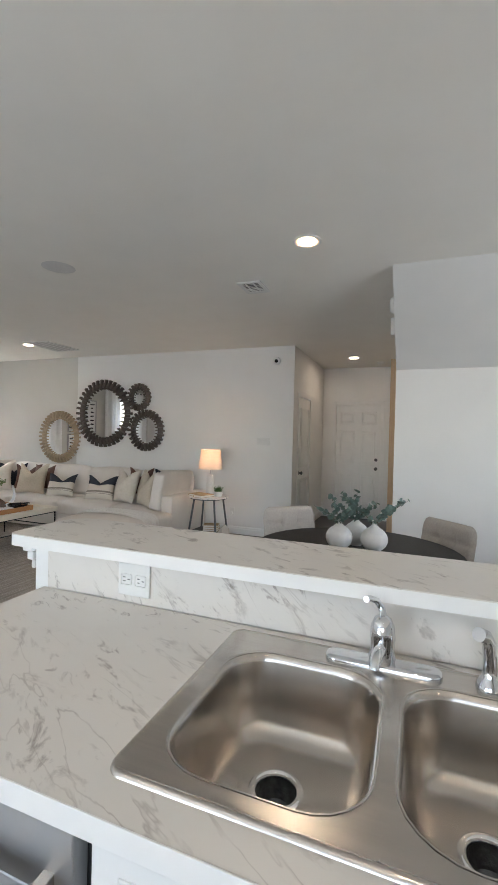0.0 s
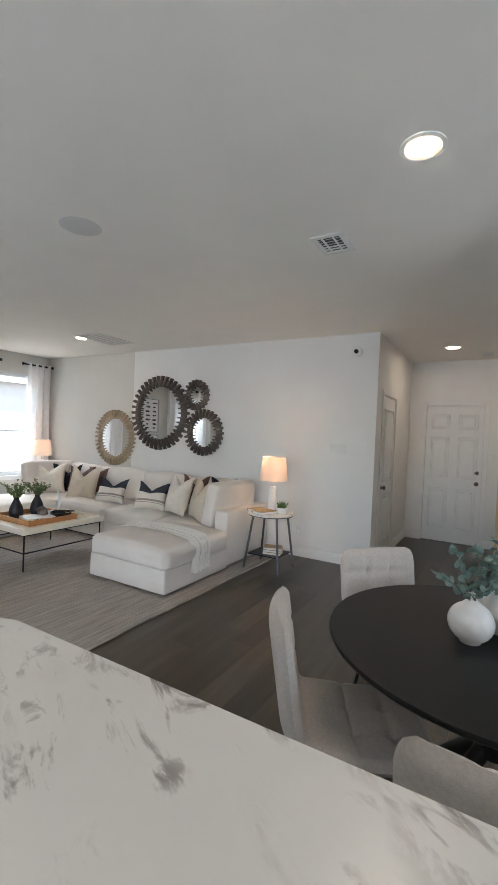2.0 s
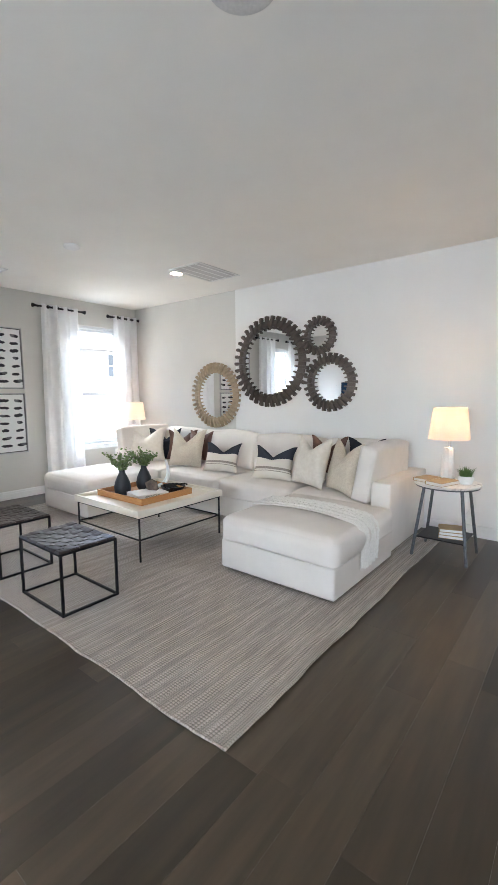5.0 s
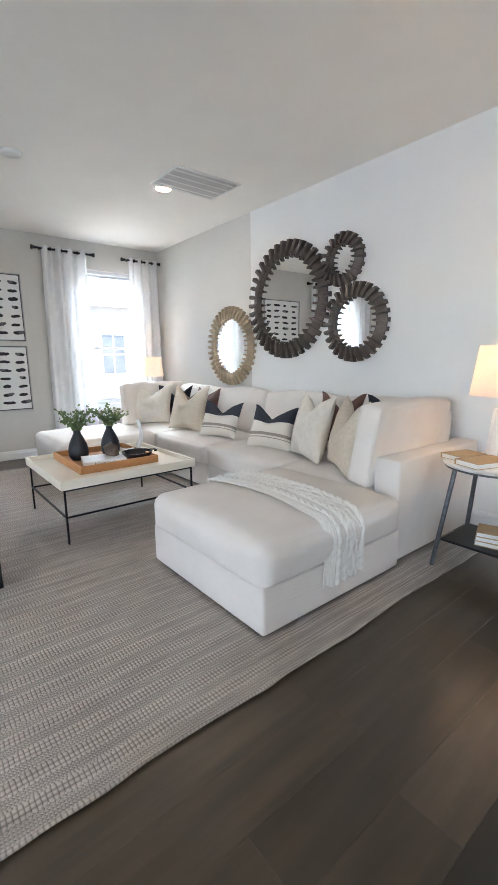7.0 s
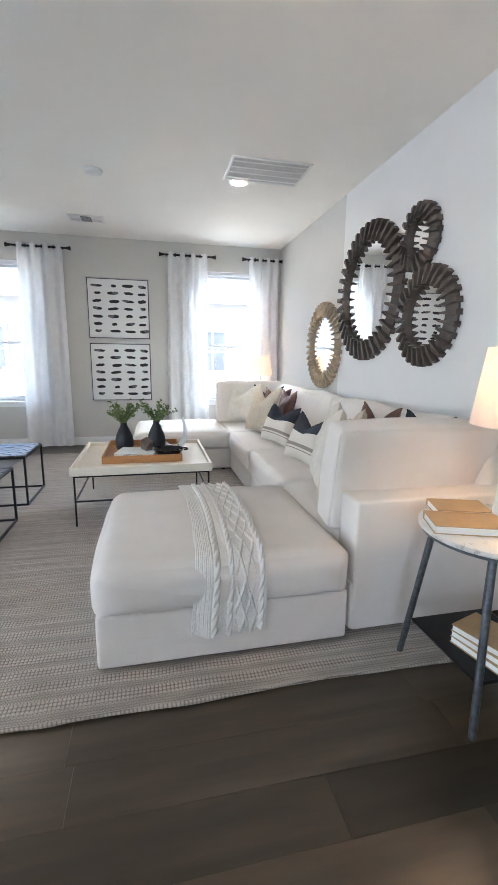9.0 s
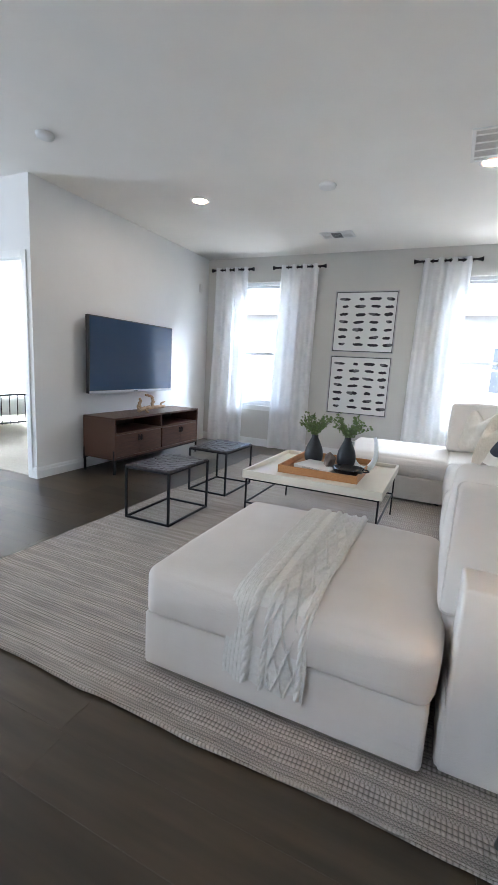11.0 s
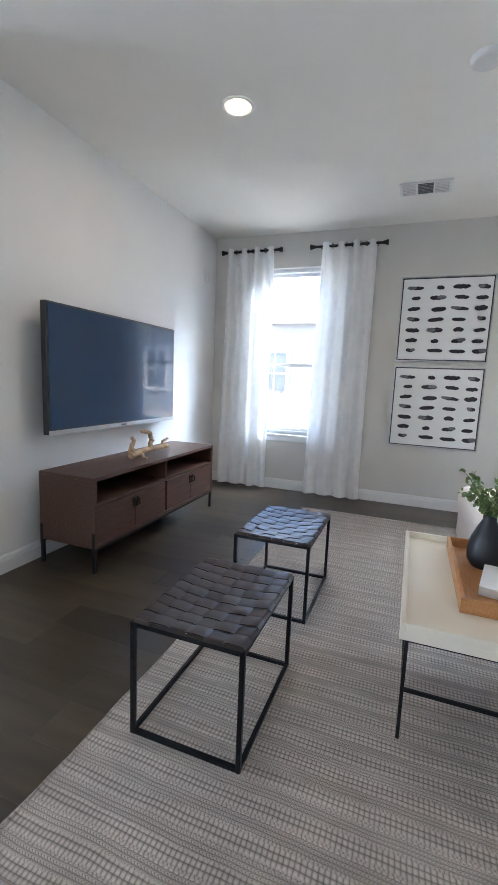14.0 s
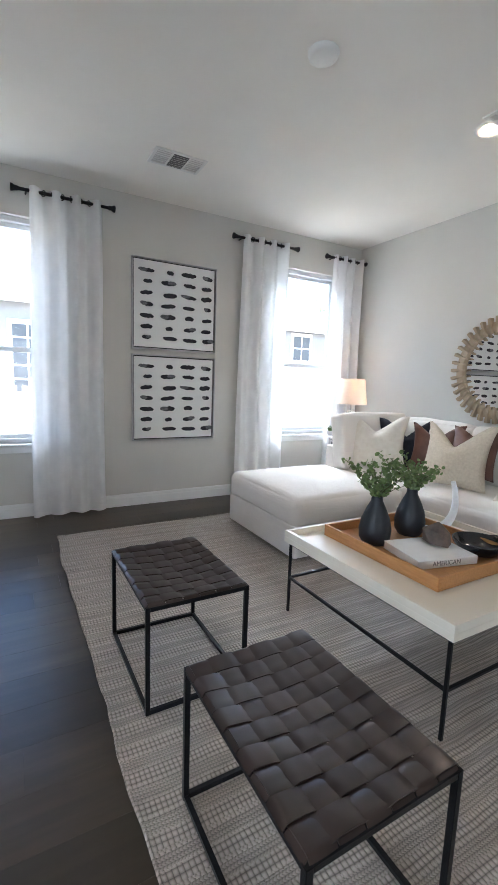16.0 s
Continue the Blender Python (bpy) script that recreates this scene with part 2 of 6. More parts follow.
def marble(name, turn, rise):
    """White laminate with grey-brown veins that run one way."""
    m = mat(name, (0.71, 0.68, 0.635), (0.65, 0.62, 0.58), 3.0, 0.3)
    nt, lk, b = nodes_of(m)
    tc = nt.new("ShaderNodeTexCoord")
    mp = nt.new("ShaderNodeMapping")
    # turn the vein's way onto x, then draw it out along x
    t1, t2 = nt.new("ShaderNodeMapping"), nt.new("ShaderNodeMapping")
    t1.inputs["Rotation"].default_value = (0, 0, radians(turn))
    t2.inputs["Rotation"].default_value = (0, radians(rise), 0)
    mp.inputs["Scale"].default_value = (2.3, 6.2, 6.2)
    lk.new(tc.outputs["Object"], t1.inputs[0])
    lk.new(t1.outputs[0], t2.inputs[0])
    lk.new(t2.outputs[0], mp.inputs[0])
    col = nt["ramp"].outputs[0]
    for scale, low, high, amount, tone in ((2.6, 0.565, 0.65, 0.92, (0.24, 0.205, 0.185)), (5.0, 0.575, 0.66, 0.75, (0.29, 0.25, 0.225)), (1.6, 0.52, 0.72, 0.26, (0.50, 0.45, 0.41))):
        n = nt.new("ShaderNodeTexNoise")
        n.inputs["Scale"].default_value, n.inputs["Detail"].default_value, n.inputs["Distortion"].default_value = scale, 8.0, 0.7
        n.inputs["Roughness"].default_value = 0.64
        lk.new(mp.outputs[0], n.inputs[0])
        r = nt.new("ShaderNodeMapRange")
        r.inputs["From Min"].default_value, r.inputs["From Max"].default_value = low, high
        lk.new(n.outputs[0], r.inputs[0])
        g = nt.new("ShaderNodeTexNoise")
        g.inputs["Scale"].default_value, g.inputs["Detail"].default_value = 3.0 + scale * 0.4, 3.0
        lk.new(tc.outputs["Object"], g.inputs[0])
        gr = nt.new("ShaderNodeMapRange")
        gr.inputs["From Min"].default_value, gr.inputs["From Max"].default_value = 0.44, 0.60
        gr.inputs["To Max"].default_value = amount
        lk.new(g.outputs[0], gr.inputs[0])
        mu = nt.new("ShaderNodeMath")
        mu.operation = "MULTIPLY"
        lk.new(r.outputs[0], mu.inputs[0])
        lk.new(gr.outputs[0], mu.inputs[1])
        mx = nt.new("ShaderNodeMix")
        mx.data_type = "RGBA"
        lk.new(mu.outputs[0], mx.inputs[0])
        lk.new(col, mx.inputs[6])
        mx.inputs[7].default_value = (*tone, 1)
        col = mx.outputs[2]
    # long thin veins where a slow noise crosses its middle, broken up by a second one
    mp2 = nt.new("ShaderNodeMapping")
    mp2.inputs["Scale"].default_value = (0.55, 3.6, 3.6)
    lk.new(t2.outputs[0], mp2.inputs[0])
    for scale, wide, amount, tone in ((2.6, 0.010, 0.5, (0.27, 0.225, 0.20)),):
        n = nt.new("ShaderNodeTexNoise")
        n.inputs["Scale"].default_value, n.inputs["Detail"].default_value, n.inputs["Distortion"].default_value = scale, 5.0, 0.2
        n.inputs["Roughness"].default_value = 0.52
        lk.new(mp2.outputs[0], n.inputs[0])
        sb, ab = nt.new("ShaderNodeMath"), nt.new("ShaderNodeMath")
        sb.operation, ab.operation = "SUBTRACT", "ABSOLUTE"
        sb.inputs[1].default_value = 0.5
        lk.new(n.outputs[0], sb.inputs[0])
        lk.new(sb.outputs[0], ab.inputs[0])
        r = nt.new("ShaderNodeMapRange")
        r.inputs["From Min"].default_value, r.inputs["From Max"].default_value = 0.0, wide
        r.inputs["To Min"].default_value, r.inputs["To Max"].default_value = amount, 0.0
        lk.new(ab.outputs[0], r.inputs[0])
        g = nt.new("ShaderNodeTexNoise")
        g.inputs["Scale"].default_value, g.inputs["Detail"].default_value = scale * 1.1, 5.0
        lk.new(tc.outputs["Object"], g.inputs[0])
        gr = nt.new("ShaderNodeMapRange")
        gr.inputs["From Min"].default_value, gr.inputs["From Max"].default_value = 0.50, 0.60
        lk.new(g.outputs[0], gr.inputs[0])
        mu = nt.new("ShaderNodeMath")
        mu.operation = "MULTIPLY"
        lk.new(r.outputs[0], mu.inputs[0])
        lk.new(gr.outputs[0], mu.inputs[1])
        mx = nt.new("ShaderNodeMix")
        mx.data_type = "RGBA"
        lk.new(mu.outputs[0], mx.inputs[0])
        lk.new(col, mx.inputs[6])
        mx.inputs[7].default_value = (*tone, 1)
        col = mx.outputs[2]
    lk.new(col, b.inputs["Base Color"])
    return m


M_marble = marble("veined_laminate", -152, 8)
M_marble_upright = marble("veined_laminate_upright", -180, 48)


def planks():
    """Dark brown vinyl planks, each its own tone, with grain along y."""
    m = mat("dark_brown_plank", (0.058, 0.042, 0.0255), (0.030, 0.0225, 0.0145), 2.4, 0.32, stretch=(7, 0.7, 1), bump=0.04, bscale=30, rvar=0.03, spec=0.5)
    nt, lk, b = nodes_of(m)
    oi = nt.new("ShaderNodeObjectInfo")
    gi = nt.new("ShaderNodeNewGeometry")
    ad = nt.new("ShaderNodeMath")
    lk.new(oi.outputs["Random"], ad.inputs[0])
    lk.new(gi.outputs["Random Per Island"], ad.inputs[1])
    fr = nt.new("ShaderNodeMath")
    fr.operation = "FRACT"
    lk.new(ad.outputs[0], fr.inputs[0])
    mr = nt.new("ShaderNodeMapRange")
    mr.inputs["To Min"].default_value, mr.inputs["To Max"].default_value = 0.5, 1.75
    lk.new(fr.outputs[0], mr.inputs[0])
    hs = nt.new("ShaderNodeHueSaturation")
    lk.new(mr.outputs[0], hs.inputs["Value"])
    lk.new(nt["ramp"].outputs[0], hs.inputs["Color"])
    lk.new(hs.outputs[0], b.inputs["Base Color"])
    return m


M_plank = planks()


def rug_weave():
    """Flat-woven grey rug: bands along y, in turn a square stitch grid and fine chevrons, with pale cords between."""
    m = mat("grey_woven_rug", (0.61, 0.545, 0.48), (0.455, 0.405, 0.358), 3.0, 1.0, stretch=(9, 1.2, 1), spec=0.1)
    nt, lk, b = nodes_of(m)

    def calc(op, a, c=None, e=None):
        q = nt.new("ShaderNodeMath")
        q.operation = op
        for k, v in enumerate((a, c, e)):
            if v is None:
                continue
            if isinstance(v, (int, float)):
                q.inputs[k].default_value = v
            else:
                lk.new(v, q.inputs[k])
        return q.outputs[0]

    tc = nt.new("ShaderNodeTexCoord")
    wob = nt.new("ShaderNodeTexNoise")
    wob.inputs["Scale"].default_value, wob.inputs["Detail"].default_value = 3.0, 2.0
    lk.new(tc.outputs["Object"], wob.inputs[0])
    sp = nt.new("ShaderNodeSeparateXYZ")
    lk.new(tc.outputs["Object"], sp.inputs[0])
    x = calc("MULTIPLY_ADD", wob.outputs[0], 0.03, sp.outputs[0])
    y = calc("MULTIPLY_ADD", wob.outputs[0], 0.02, sp.outputs[1])
    # where in its band a stitch lies; the bands differ in width
    q = calc("MULTIPLY_ADD", calc("SINE", calc("MULTIPLY", x, 9.0)), 0.16, calc("DIVIDE", x, 0.092))
    band = calc("FRACT", q)
    grid_band = calc("LESS_THAN", band, 0.6)
    dip = lambda v, pitch: calc("POWER", calc("ABSOLUTE", calc("SINE", calc("MULTIPLY", v, math.pi / pitch))), 0.42)
    grid = calc("MULTIPLY", dip(x, 0.0175), dip(y, 0.0145))
    zig = calc("PINGPONG", x, 0.006)
    chev = calc("MULTIPLY_ADD", calc("MULTIPLY", dip(calc("ADD", y, zig), 0.0098), dip(x, 0.012)), 0.62, 0.16)
    fine = calc("ADD", calc("MULTIPLY", grid, grid_band), calc("MULTIPLY", chev, calc("SUBTRACT", 1.0, grid_band)))
    cord = calc("GREATER_THAN", calc("ABSOLUTE", calc("SUBTRACT", calc("FRACT", calc("MULTIPLY", q, 2.0)), 0.5)), 0.42)
    dash = calc("MULTIPLY", cord, dip(y, 0.011))
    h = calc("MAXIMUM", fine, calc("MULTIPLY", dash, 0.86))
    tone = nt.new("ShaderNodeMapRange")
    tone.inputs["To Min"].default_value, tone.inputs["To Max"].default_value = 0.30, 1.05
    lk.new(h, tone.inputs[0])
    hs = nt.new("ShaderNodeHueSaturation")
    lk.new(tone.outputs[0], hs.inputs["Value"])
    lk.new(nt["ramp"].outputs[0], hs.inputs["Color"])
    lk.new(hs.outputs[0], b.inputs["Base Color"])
    bp = nt.new("ShaderNodeBump")
    bp.inputs["Strength"].default_value, bp.inputs["Distance"].default_value = 0.8, 0.005
    lk.new(h, bp.inputs["Height"])
    lk.new(bp.outputs[0], b.inputs["Normal"])
    return m


M_rug = rug_weave()


def stripes(name, bands):
    """Fabric in bands along the pillow's height, from bottom to top."""
    m = mat(name, (0.7, 0.66, 0.6), None, 60, 0.95, bump=0.5, bscale=300, spec=0.1)
    nt, lk, b = nodes_of(m)
    tc = nt.new("ShaderNodeTexCoord")
    sp = nt.new("ShaderNodeSeparateXYZ")
    lk.new(tc.outputs["UV"], sp.inputs[0])
    r = nt.new("ShaderNodeValToRGB")
    r.color_ramp.interpolation = "CONSTANT"
    e = r.color_ramp.elements
    while len(e) < len(bands):
        e.new(0.5)
    for k, (at, c) in enumerate(bands):
        e[k].position, e[k].color = at, (*c, 1)
    lk.new(sp.outputs[1], r.inputs[0])
    lk.new(r.outputs[0], b.inputs["Base Color"])
    return m


CREAM, CHAR, TAUPE = (0.68, 0.62, 0.54), (0.050, 0.053, 0.066), (0.30, 0.26, 0.22)
M_striped = stripes("striped_linen", ((0.0, CREAM), (0.19, TAUPE), (0.21, CREAM), (0.25, TAUPE), (0.32, CREAM), (0.60, CHAR)))


# ---- mesh helpers ----
def part(name, bm, material, parent, label="", smooth=False):
    me = bpy.data.meshes.new(name)
    bmesh.ops.recalc_face_normals(bm, faces=bm.faces)
    bm.to_mesh(me)
    bm.free()
    me.materials.append(material)
    if smooth:
        for p in me.polygons:
            p.use_smooth = True
        me.set_sharp_from_angle(angle=radians(50))
    ob = new(name, me)
    ob.parent = parent
    if label:
        ob["label"] = label
    return ob


def thing(name, m, label, category, group="", kind=""):
    ob = new(name)
    ob.matrix_basis = m
    return tagged(ob, label, category, group, kind)


def solo(name, bm, material, label, category, kind="", smooth=False, m=None, group=""):
    ob = part(name, bm, material, None, "", smooth)
    if m is not None:
        ob.matrix_basis = m
    return tagged(ob, label, category, group, kind)


def box(x0, x1, y0, y1, z0, z1, bevel=0.0, bm=None, seg=2):
    bm = bm or bmesh.new()
    v = [bm.verts.new((x, y, z)) for x in (x0, x1) for y in (y0, y1) for z in (z0, z1)]
    fs = [bm.faces.new([v[i] for i in f]) for f in ((0, 1, 3, 2), (4, 6, 7, 5), (0, 4, 5, 1), (2, 3, 7, 6), (0, 2, 6, 4), (1, 5, 7, 3))]
    if bevel:
        es = list({e for f in fs for e in f.edges})
        bmesh.ops.bevel(bm, geom=es, offset=bevel, segments=seg, profile=0.5, affect="EDGES")
    return bm


def tube(points, radius, n=10, bm=None, r_end=None, closed=False):
    """A round bar along points."""
    bm = bm or bmesh.new()
    pts = [Vector(p) for p in points]
    rings = []
    count = len(pts)
    side = None
    for i, p in enumerate(pts):
        a = pts[i - 1] if (i or closed) else p
        c = pts[(i + 1) % count] if (i < count - 1 or closed) else p
        way = (c - a).normalized()
        if side is None:
            side = way.orthogonal().normalized()
        side = (side - way * side.dot(way)).normalized()
        up = way.cross(side)
        r = radius if r_end is None else radius + (r_end - radius) * i / max(1, count - 1)
        rings.append([bm.verts.new(p + side * r * math.cos(2 * math.pi * k / n) + up * r * math.sin(2 * math.pi * k / n)) for k in range(n)])
    for i in range(count if closed else count - 1):
        a, c = rings[i], rings[(i + 1) % count]
        for k in range(n):
            bm.faces.new((a[k], a[(k + 1) % n], c[(k + 1) % n], c[k]))
    if not closed:
        bm.faces.new(rings[0][::-1])
        bm.faces.new(rings[-1])
    return bm


def lathe(profile, n=32, bm=None, at=(0, 0, 0)):
    """Turns (radius, height) pairs round the z axis."""
    bm = bm or bmesh.new()
    rings = []
    for r, z in profile:
        if r < 1e-5:
            rings.append([bm.verts.new((at[0], at[1], at[2] + z))])
        else:
            rings.append([bm.verts.new((at[0] + r * math.cos(2 * math.pi * k / n), at[1] + r * math.sin(2 * math.pi * k / n), at[2] + z)) for k in range(n)])
    for a, c in zip(rings, rings[1:]):
        for k in range(n):
            k2 = (k + 1) % n
            if len(a) == 1 and len(c) > 1:
                bm.faces.new((a[0], c[k], c[k2]))
            elif len(c) == 1 and len(a) > 1:
                bm.faces.new((a[k], a[k2], c[0]))
            elif len(a) > 1:
                bm.faces.new((a[k], a[k2], c[k2], c[k]))
    return bm


def sheet(nu, nv, fn, thick=0.0, bm=None):
    """A grid surface fn(u, v), u and v from 0 to 1, with an optional thickness."""
    bm = bm or bmesh.new()
    g = [[bm.verts.new(fn(i / nu, j / nv)) for j in range(nv + 1)] for i in range(nu + 1)]
    fs = [bm.faces.new((g[i][j], g[i + 1][j], g[i + 1][j + 1], g[i][j + 1])) for i in range(nu) for j in range(nv)]
    if thick:
        bm.normal_update()
        back = [[bm.verts.new(v.co - v.normal * thick) for v in row] for row in g]
        for i in range(nu):
            for j in range(nv):
                bm.faces.new((back[i][j], back[i][j + 1], back[i + 1][j + 1], back[i + 1][j]))
        for i in range(nu):
            for j in (0, nv):
                bm.faces.new((g[i][j], g[i + 1][j], back[i + 1][j], back[i][j]))
        for j in range(nv):
            for i in (0, nu):
                bm.faces.new((g[i][j], g[i][j + 1], back[i][j + 1], back[i][j]))
    return bm


def puff(w, d, h, crown=0.03, edge=0.06, nx=14, ny=14, nz=6, wob=0.006, seed=0.0, firm=False, corner=0.0):
    """A stuffed cushion w x d x h with its base's middle at the origin: rounded edges, a crowned top, slight unevenness."""
    bm = bmesh.new()
    cache = {}

    def vert(u, v, s):
        key = (round(u, 4), round(v, 4), round(s, 4))
        if key not in cache:
            p = Vector((u * w / 2, v * d / 2, s * h / 2))
            e = edge if p.z > 0 or not firm else min(edge, 0.018)
            inner = Vector((max(-w / 2 + e, min(w / 2 - e, p.x)), max(-d / 2 + e, min(d / 2 - e, p.y)), max(-h / 2 + e, min(h / 2 - e, p.z))))
            off = p - inner
            if off.length > 1e-6:
                p = inner + off.normalized() * e
            if corner:
                gx, gy = abs(p.x) - (w / 2 - corner), abs(p.y) - (d / 2 - corner)
                if gx > 0 and gy > 0 and math.hypot(gx, gy) > corner:
                    k = corner / math.hypot(gx, gy)
                    p.x = math.copysign(w / 2 - corner + gx * k, p.x)
                    p.y = math.copysign(d / 2 - corner + gy * k, p.y)
            f = (1 - u * u) * (1 - v * v)
            p.z += crown * f * (s if s > 0 or not firm else 0)
            p.x += 0.5 * crown * (1 - v * v) * (1 - s * s) * u
            p.y += 0.5 * crown * (1 - u * u) * (1 - s * s) * v
            p += noise.noise_vector(Vector((p.x * 4 + seed, p.y * 4, p.z * 4 + seed))) * wob
            p.z += h / 2
            cache[key] = bm.verts.new(p)
        return cache[key]

    def line(n, size):
        k = min(0.9, 2 * edge / size)
        inner = [(1 - k) * (2 * i / n - 1) for i in range(n + 1)]
        rim = [1 - k * q for q in (0.66, 0.36, 0.14, 0.0)]
        return [-q for q in rim[::-1]] + inner + rim

    us, vs, ss = line(nx, w), line(ny, d), line(nz, h)
    nx, ny, nz = len(us) - 1, len(vs) - 1, len(ss) - 1
    for s in (-1, 1):
        for i in range(nx):
            for j in range(ny):
                bm.faces.new((vert(us[i], vs[j], s), vert(us[i + 1], vs[j], s), vert(us[i + 1], vs[j + 1], s), vert(us[i], vs[j + 1], s)))
        for i in range(nx):
            for k in range(nz):
                bm.faces.new((vert(us[i], s, ss[k]), vert(us[i + 1], s, ss[k]), vert(us[i + 1], s, ss[k + 1]), vert(us[i], s, ss[k + 1])))
        for j in range(ny):
            for k in range(nz):
                bm.faces.new((vert(s, vs[j], ss[k]), vert(s, vs[j + 1], ss[k]), vert(s, vs[j + 1], ss[k + 1]), vert(s, vs[j], ss[k + 1])))
    return bm


def throw_pillow(size, thick, chop, seed):
    """A square pillow standing in the xz plane with its base at the origin; the top edge is chopped in."""
    bm = bmesh.new()
    n = 18
    rng = random.Random(seed)
    lean = rng.uniform(-0.12, 0.12)

    def place(u, v, s):
        x, z = u * size / 2, (v + 1) * size / 2
        pull = 0.07 * size
        x *= 1 - 0.16 * (1 - v * v) * (abs(u) ** 2) + 0.02
        z += pull * (1 - u * u) * (-v) * 0.6
        dip = max(0.0, 1 - abs(u - lean) / 0.85) ** 1.3 * max(0.0, v + 0.15) ** 1.4
        z -= chop * size * dip
        t = thick / 2 * max(0.0, (1 - u * u) * (1 - v * v)) ** 0.42 * (1 - 0.35 * dip)
        q = noise.noise(Vector((u * 2.3 + seed, v * 2.3, s))) * 0.012
        return Vector((x, s * t + q * (1 - abs(u)) * 2, z))

    front = [[None] * (n + 1) for _ in range(n + 1)]
    rear = [[None] * (n + 1) for _ in range(n + 1)]
    for i in range(n + 1):
        for j in range(n + 1):
            u, v = 2 * i / n - 1, 2 * j / n - 1
            front[i][j] = bm.verts.new(place(u, v, -1))
            rear[i][j] = front[i][j] if i in (0, n) or j in (0, n) else bm.verts.new(place(u, v, 1))
    for i in range(n):
        for j in range(n):
            bm.faces.new((front[i][j], front[i + 1][j], front[i + 1][j + 1], front[i][j + 1]))
            q = (rear[i][j], rear[i][j + 1], rear[i + 1][j + 1], rear[i + 1][j])
            if len(set(q)) == 4 and not all(a is b for a, b in zip(q, (front[i][j], front[i][j + 1], front[i + 1][j + 1], front[i + 1][j]))):
                bm.faces.new(q)
    uv = bm.loops.layers.uv.new("cloth")
    where = {g[i][j]: (i / n, j / n) for g in (front, rear) for i in range(n + 1) for j in range(n + 1)}
    for f in bm.faces:
        for lp in f.loops:
            lp[uv].uv = where[lp.vert]
    return bm


# ---- the large structure ----
H = 2.745            # ceiling
WX, WY = -7.43, 5.99  # window wall, mirror wall
TVY, TVX = 1.33, -4.31  # television wall and its free end
WIN = ((1.86, 2.76), (4.80, 5.70))
WZ0, WZ1 = 0.62, 2.40


def wall(name, material, *boxes, label="", bev=0.0):
    bm = bmesh.new()
    for b in boxes:
        box(*b, bevel=bev, bm=bm)
    return solo(name, bm, material, label or "smooth painted drywall wall", "wall", "structure")


sub = solo("floor", box(-7.6, 3.4, -3.1, 8.3, -0.12, -0.008), M_inside, "dark brown vinyl plank floor", "floor", "structure")
solo("ceiling", box(-7.6, 3.4, -3.1, 8.3, H, H + 0.12), M_ceil, "matt off-white textured ceiling", "ceiling", "structure")
o = 0.15
wall("wall_west", M_grey, (WX - o, WX, -3.0, -2.9, 0, H), (WX - o, WX, TVY - 0.09, WIN[0][0], 0, H), (WX - o, WX, WIN[0][1], WIN[1][0], 0, H), (WX - o, WX, WIN[1][1], WY, 0, H),
     *[(WX - o, WX, a, b, 0, WZ0) for a, b in WIN], *[(WX - o, WX, a, b, WZ1, H) for a, b in WIN], label="warm grey painted wall with two windows")
wall("wall_north_grey", M_grey, (WX - o, -5.27, WY, WY + 0.14, 0, H), label="warm grey painted end of the long wall")
wall("wall_north", M_wall, (-5.27, -1.41, WY, WY + 0.14, 0, H), label="white painted long wall")
wall("wall_television", M_wall, (WX, TVX, TVY - 0.09, TVY, 0, H), label="white painted wall behind the television")
DY0, DY1 = 0.53, 1.22
wall("wall_bedroom_side", M_wall, (TVX - 0.13, TVX, -2.9, DY0, 0, H), (TVX - 0.13, TVX, DY0, DY1, 2.05, H), (TVX - 0.13, TVX, DY1, TVY - 0.09, 0, H), label="white painted wall with a bedroom doorway")
BW = (-6.75, -4.75)
wall("wall_bedroom_south", M_wall, (WX - o, BW[0], -3.05, -2.9, 0, H), (BW[1], TVX, -3.05, -2.9, 0, H), (BW[0], BW[1], -3.05, -2.9, 0, 0.62), (BW[0], BW[1], -3.05, -2.9, 2.42, H), label="white painted bedroom wall with a wide window")
wall("wall_bedroom_west", M_wall, (WX - o, WX, -2.9, TVY - 0.09, 0, H))
# KV is an unseen opening, added for the lamp that lifts the ceiling
KW, KV, EW = (-0.75, 1.15), (-3.1, -1.3), (1.7, 3.5)
wall("wall_kitchen_south", M_wall, (TVX, KV[0], -3.05, -2.9, 0, H), (KV[1], KW[0], -3.05, -2.9, 0, H), (*KV, -3.05, -2.9, 2.25, H), (KW[1], 3.35, -3.05, -2.9, 0, H), (*KW, -3.05, -2.9, 0, 0.85), (*KW, -3.05, -2.9, 2.25, H), label="plain white kitchen wall with a window and an added light opening")
wall("wall_kitchen_east", M_wall, (3.2, 3.35, -2.9, EW[0], 0, H), (3.2, 3.35, EW[1], 4.68, 0, H), (3.2, 3.35, *EW, 0, 0.7), (3.2, 3.35, *EW, 2.3, H), label="plain white dining wall with a window")
HX = -1.41
CD0, CD1 = 6.30, 7.02
wall("wall_hall_west", M_wall, (HX - 0.14, HX, WY + 0.14, CD0, 0, H), (HX - 0.14, HX, CD1, 8.1, 0, H), (HX - 0.14, HX, CD0, CD1, 2.06, H), label="white painted hall wall with a closet door")
FD0, FD1 = -1.16, -0.37
wall("wall_hall_end", M_wall, (HX - 0.14, FD0, 8.1, 8.24, 0, H), (FD1, 0.14, 8.1, 8.24, 0, H), (FD0, FD1, 8.1, 8.24, 2.07, H), label="white painted wall round the front door")
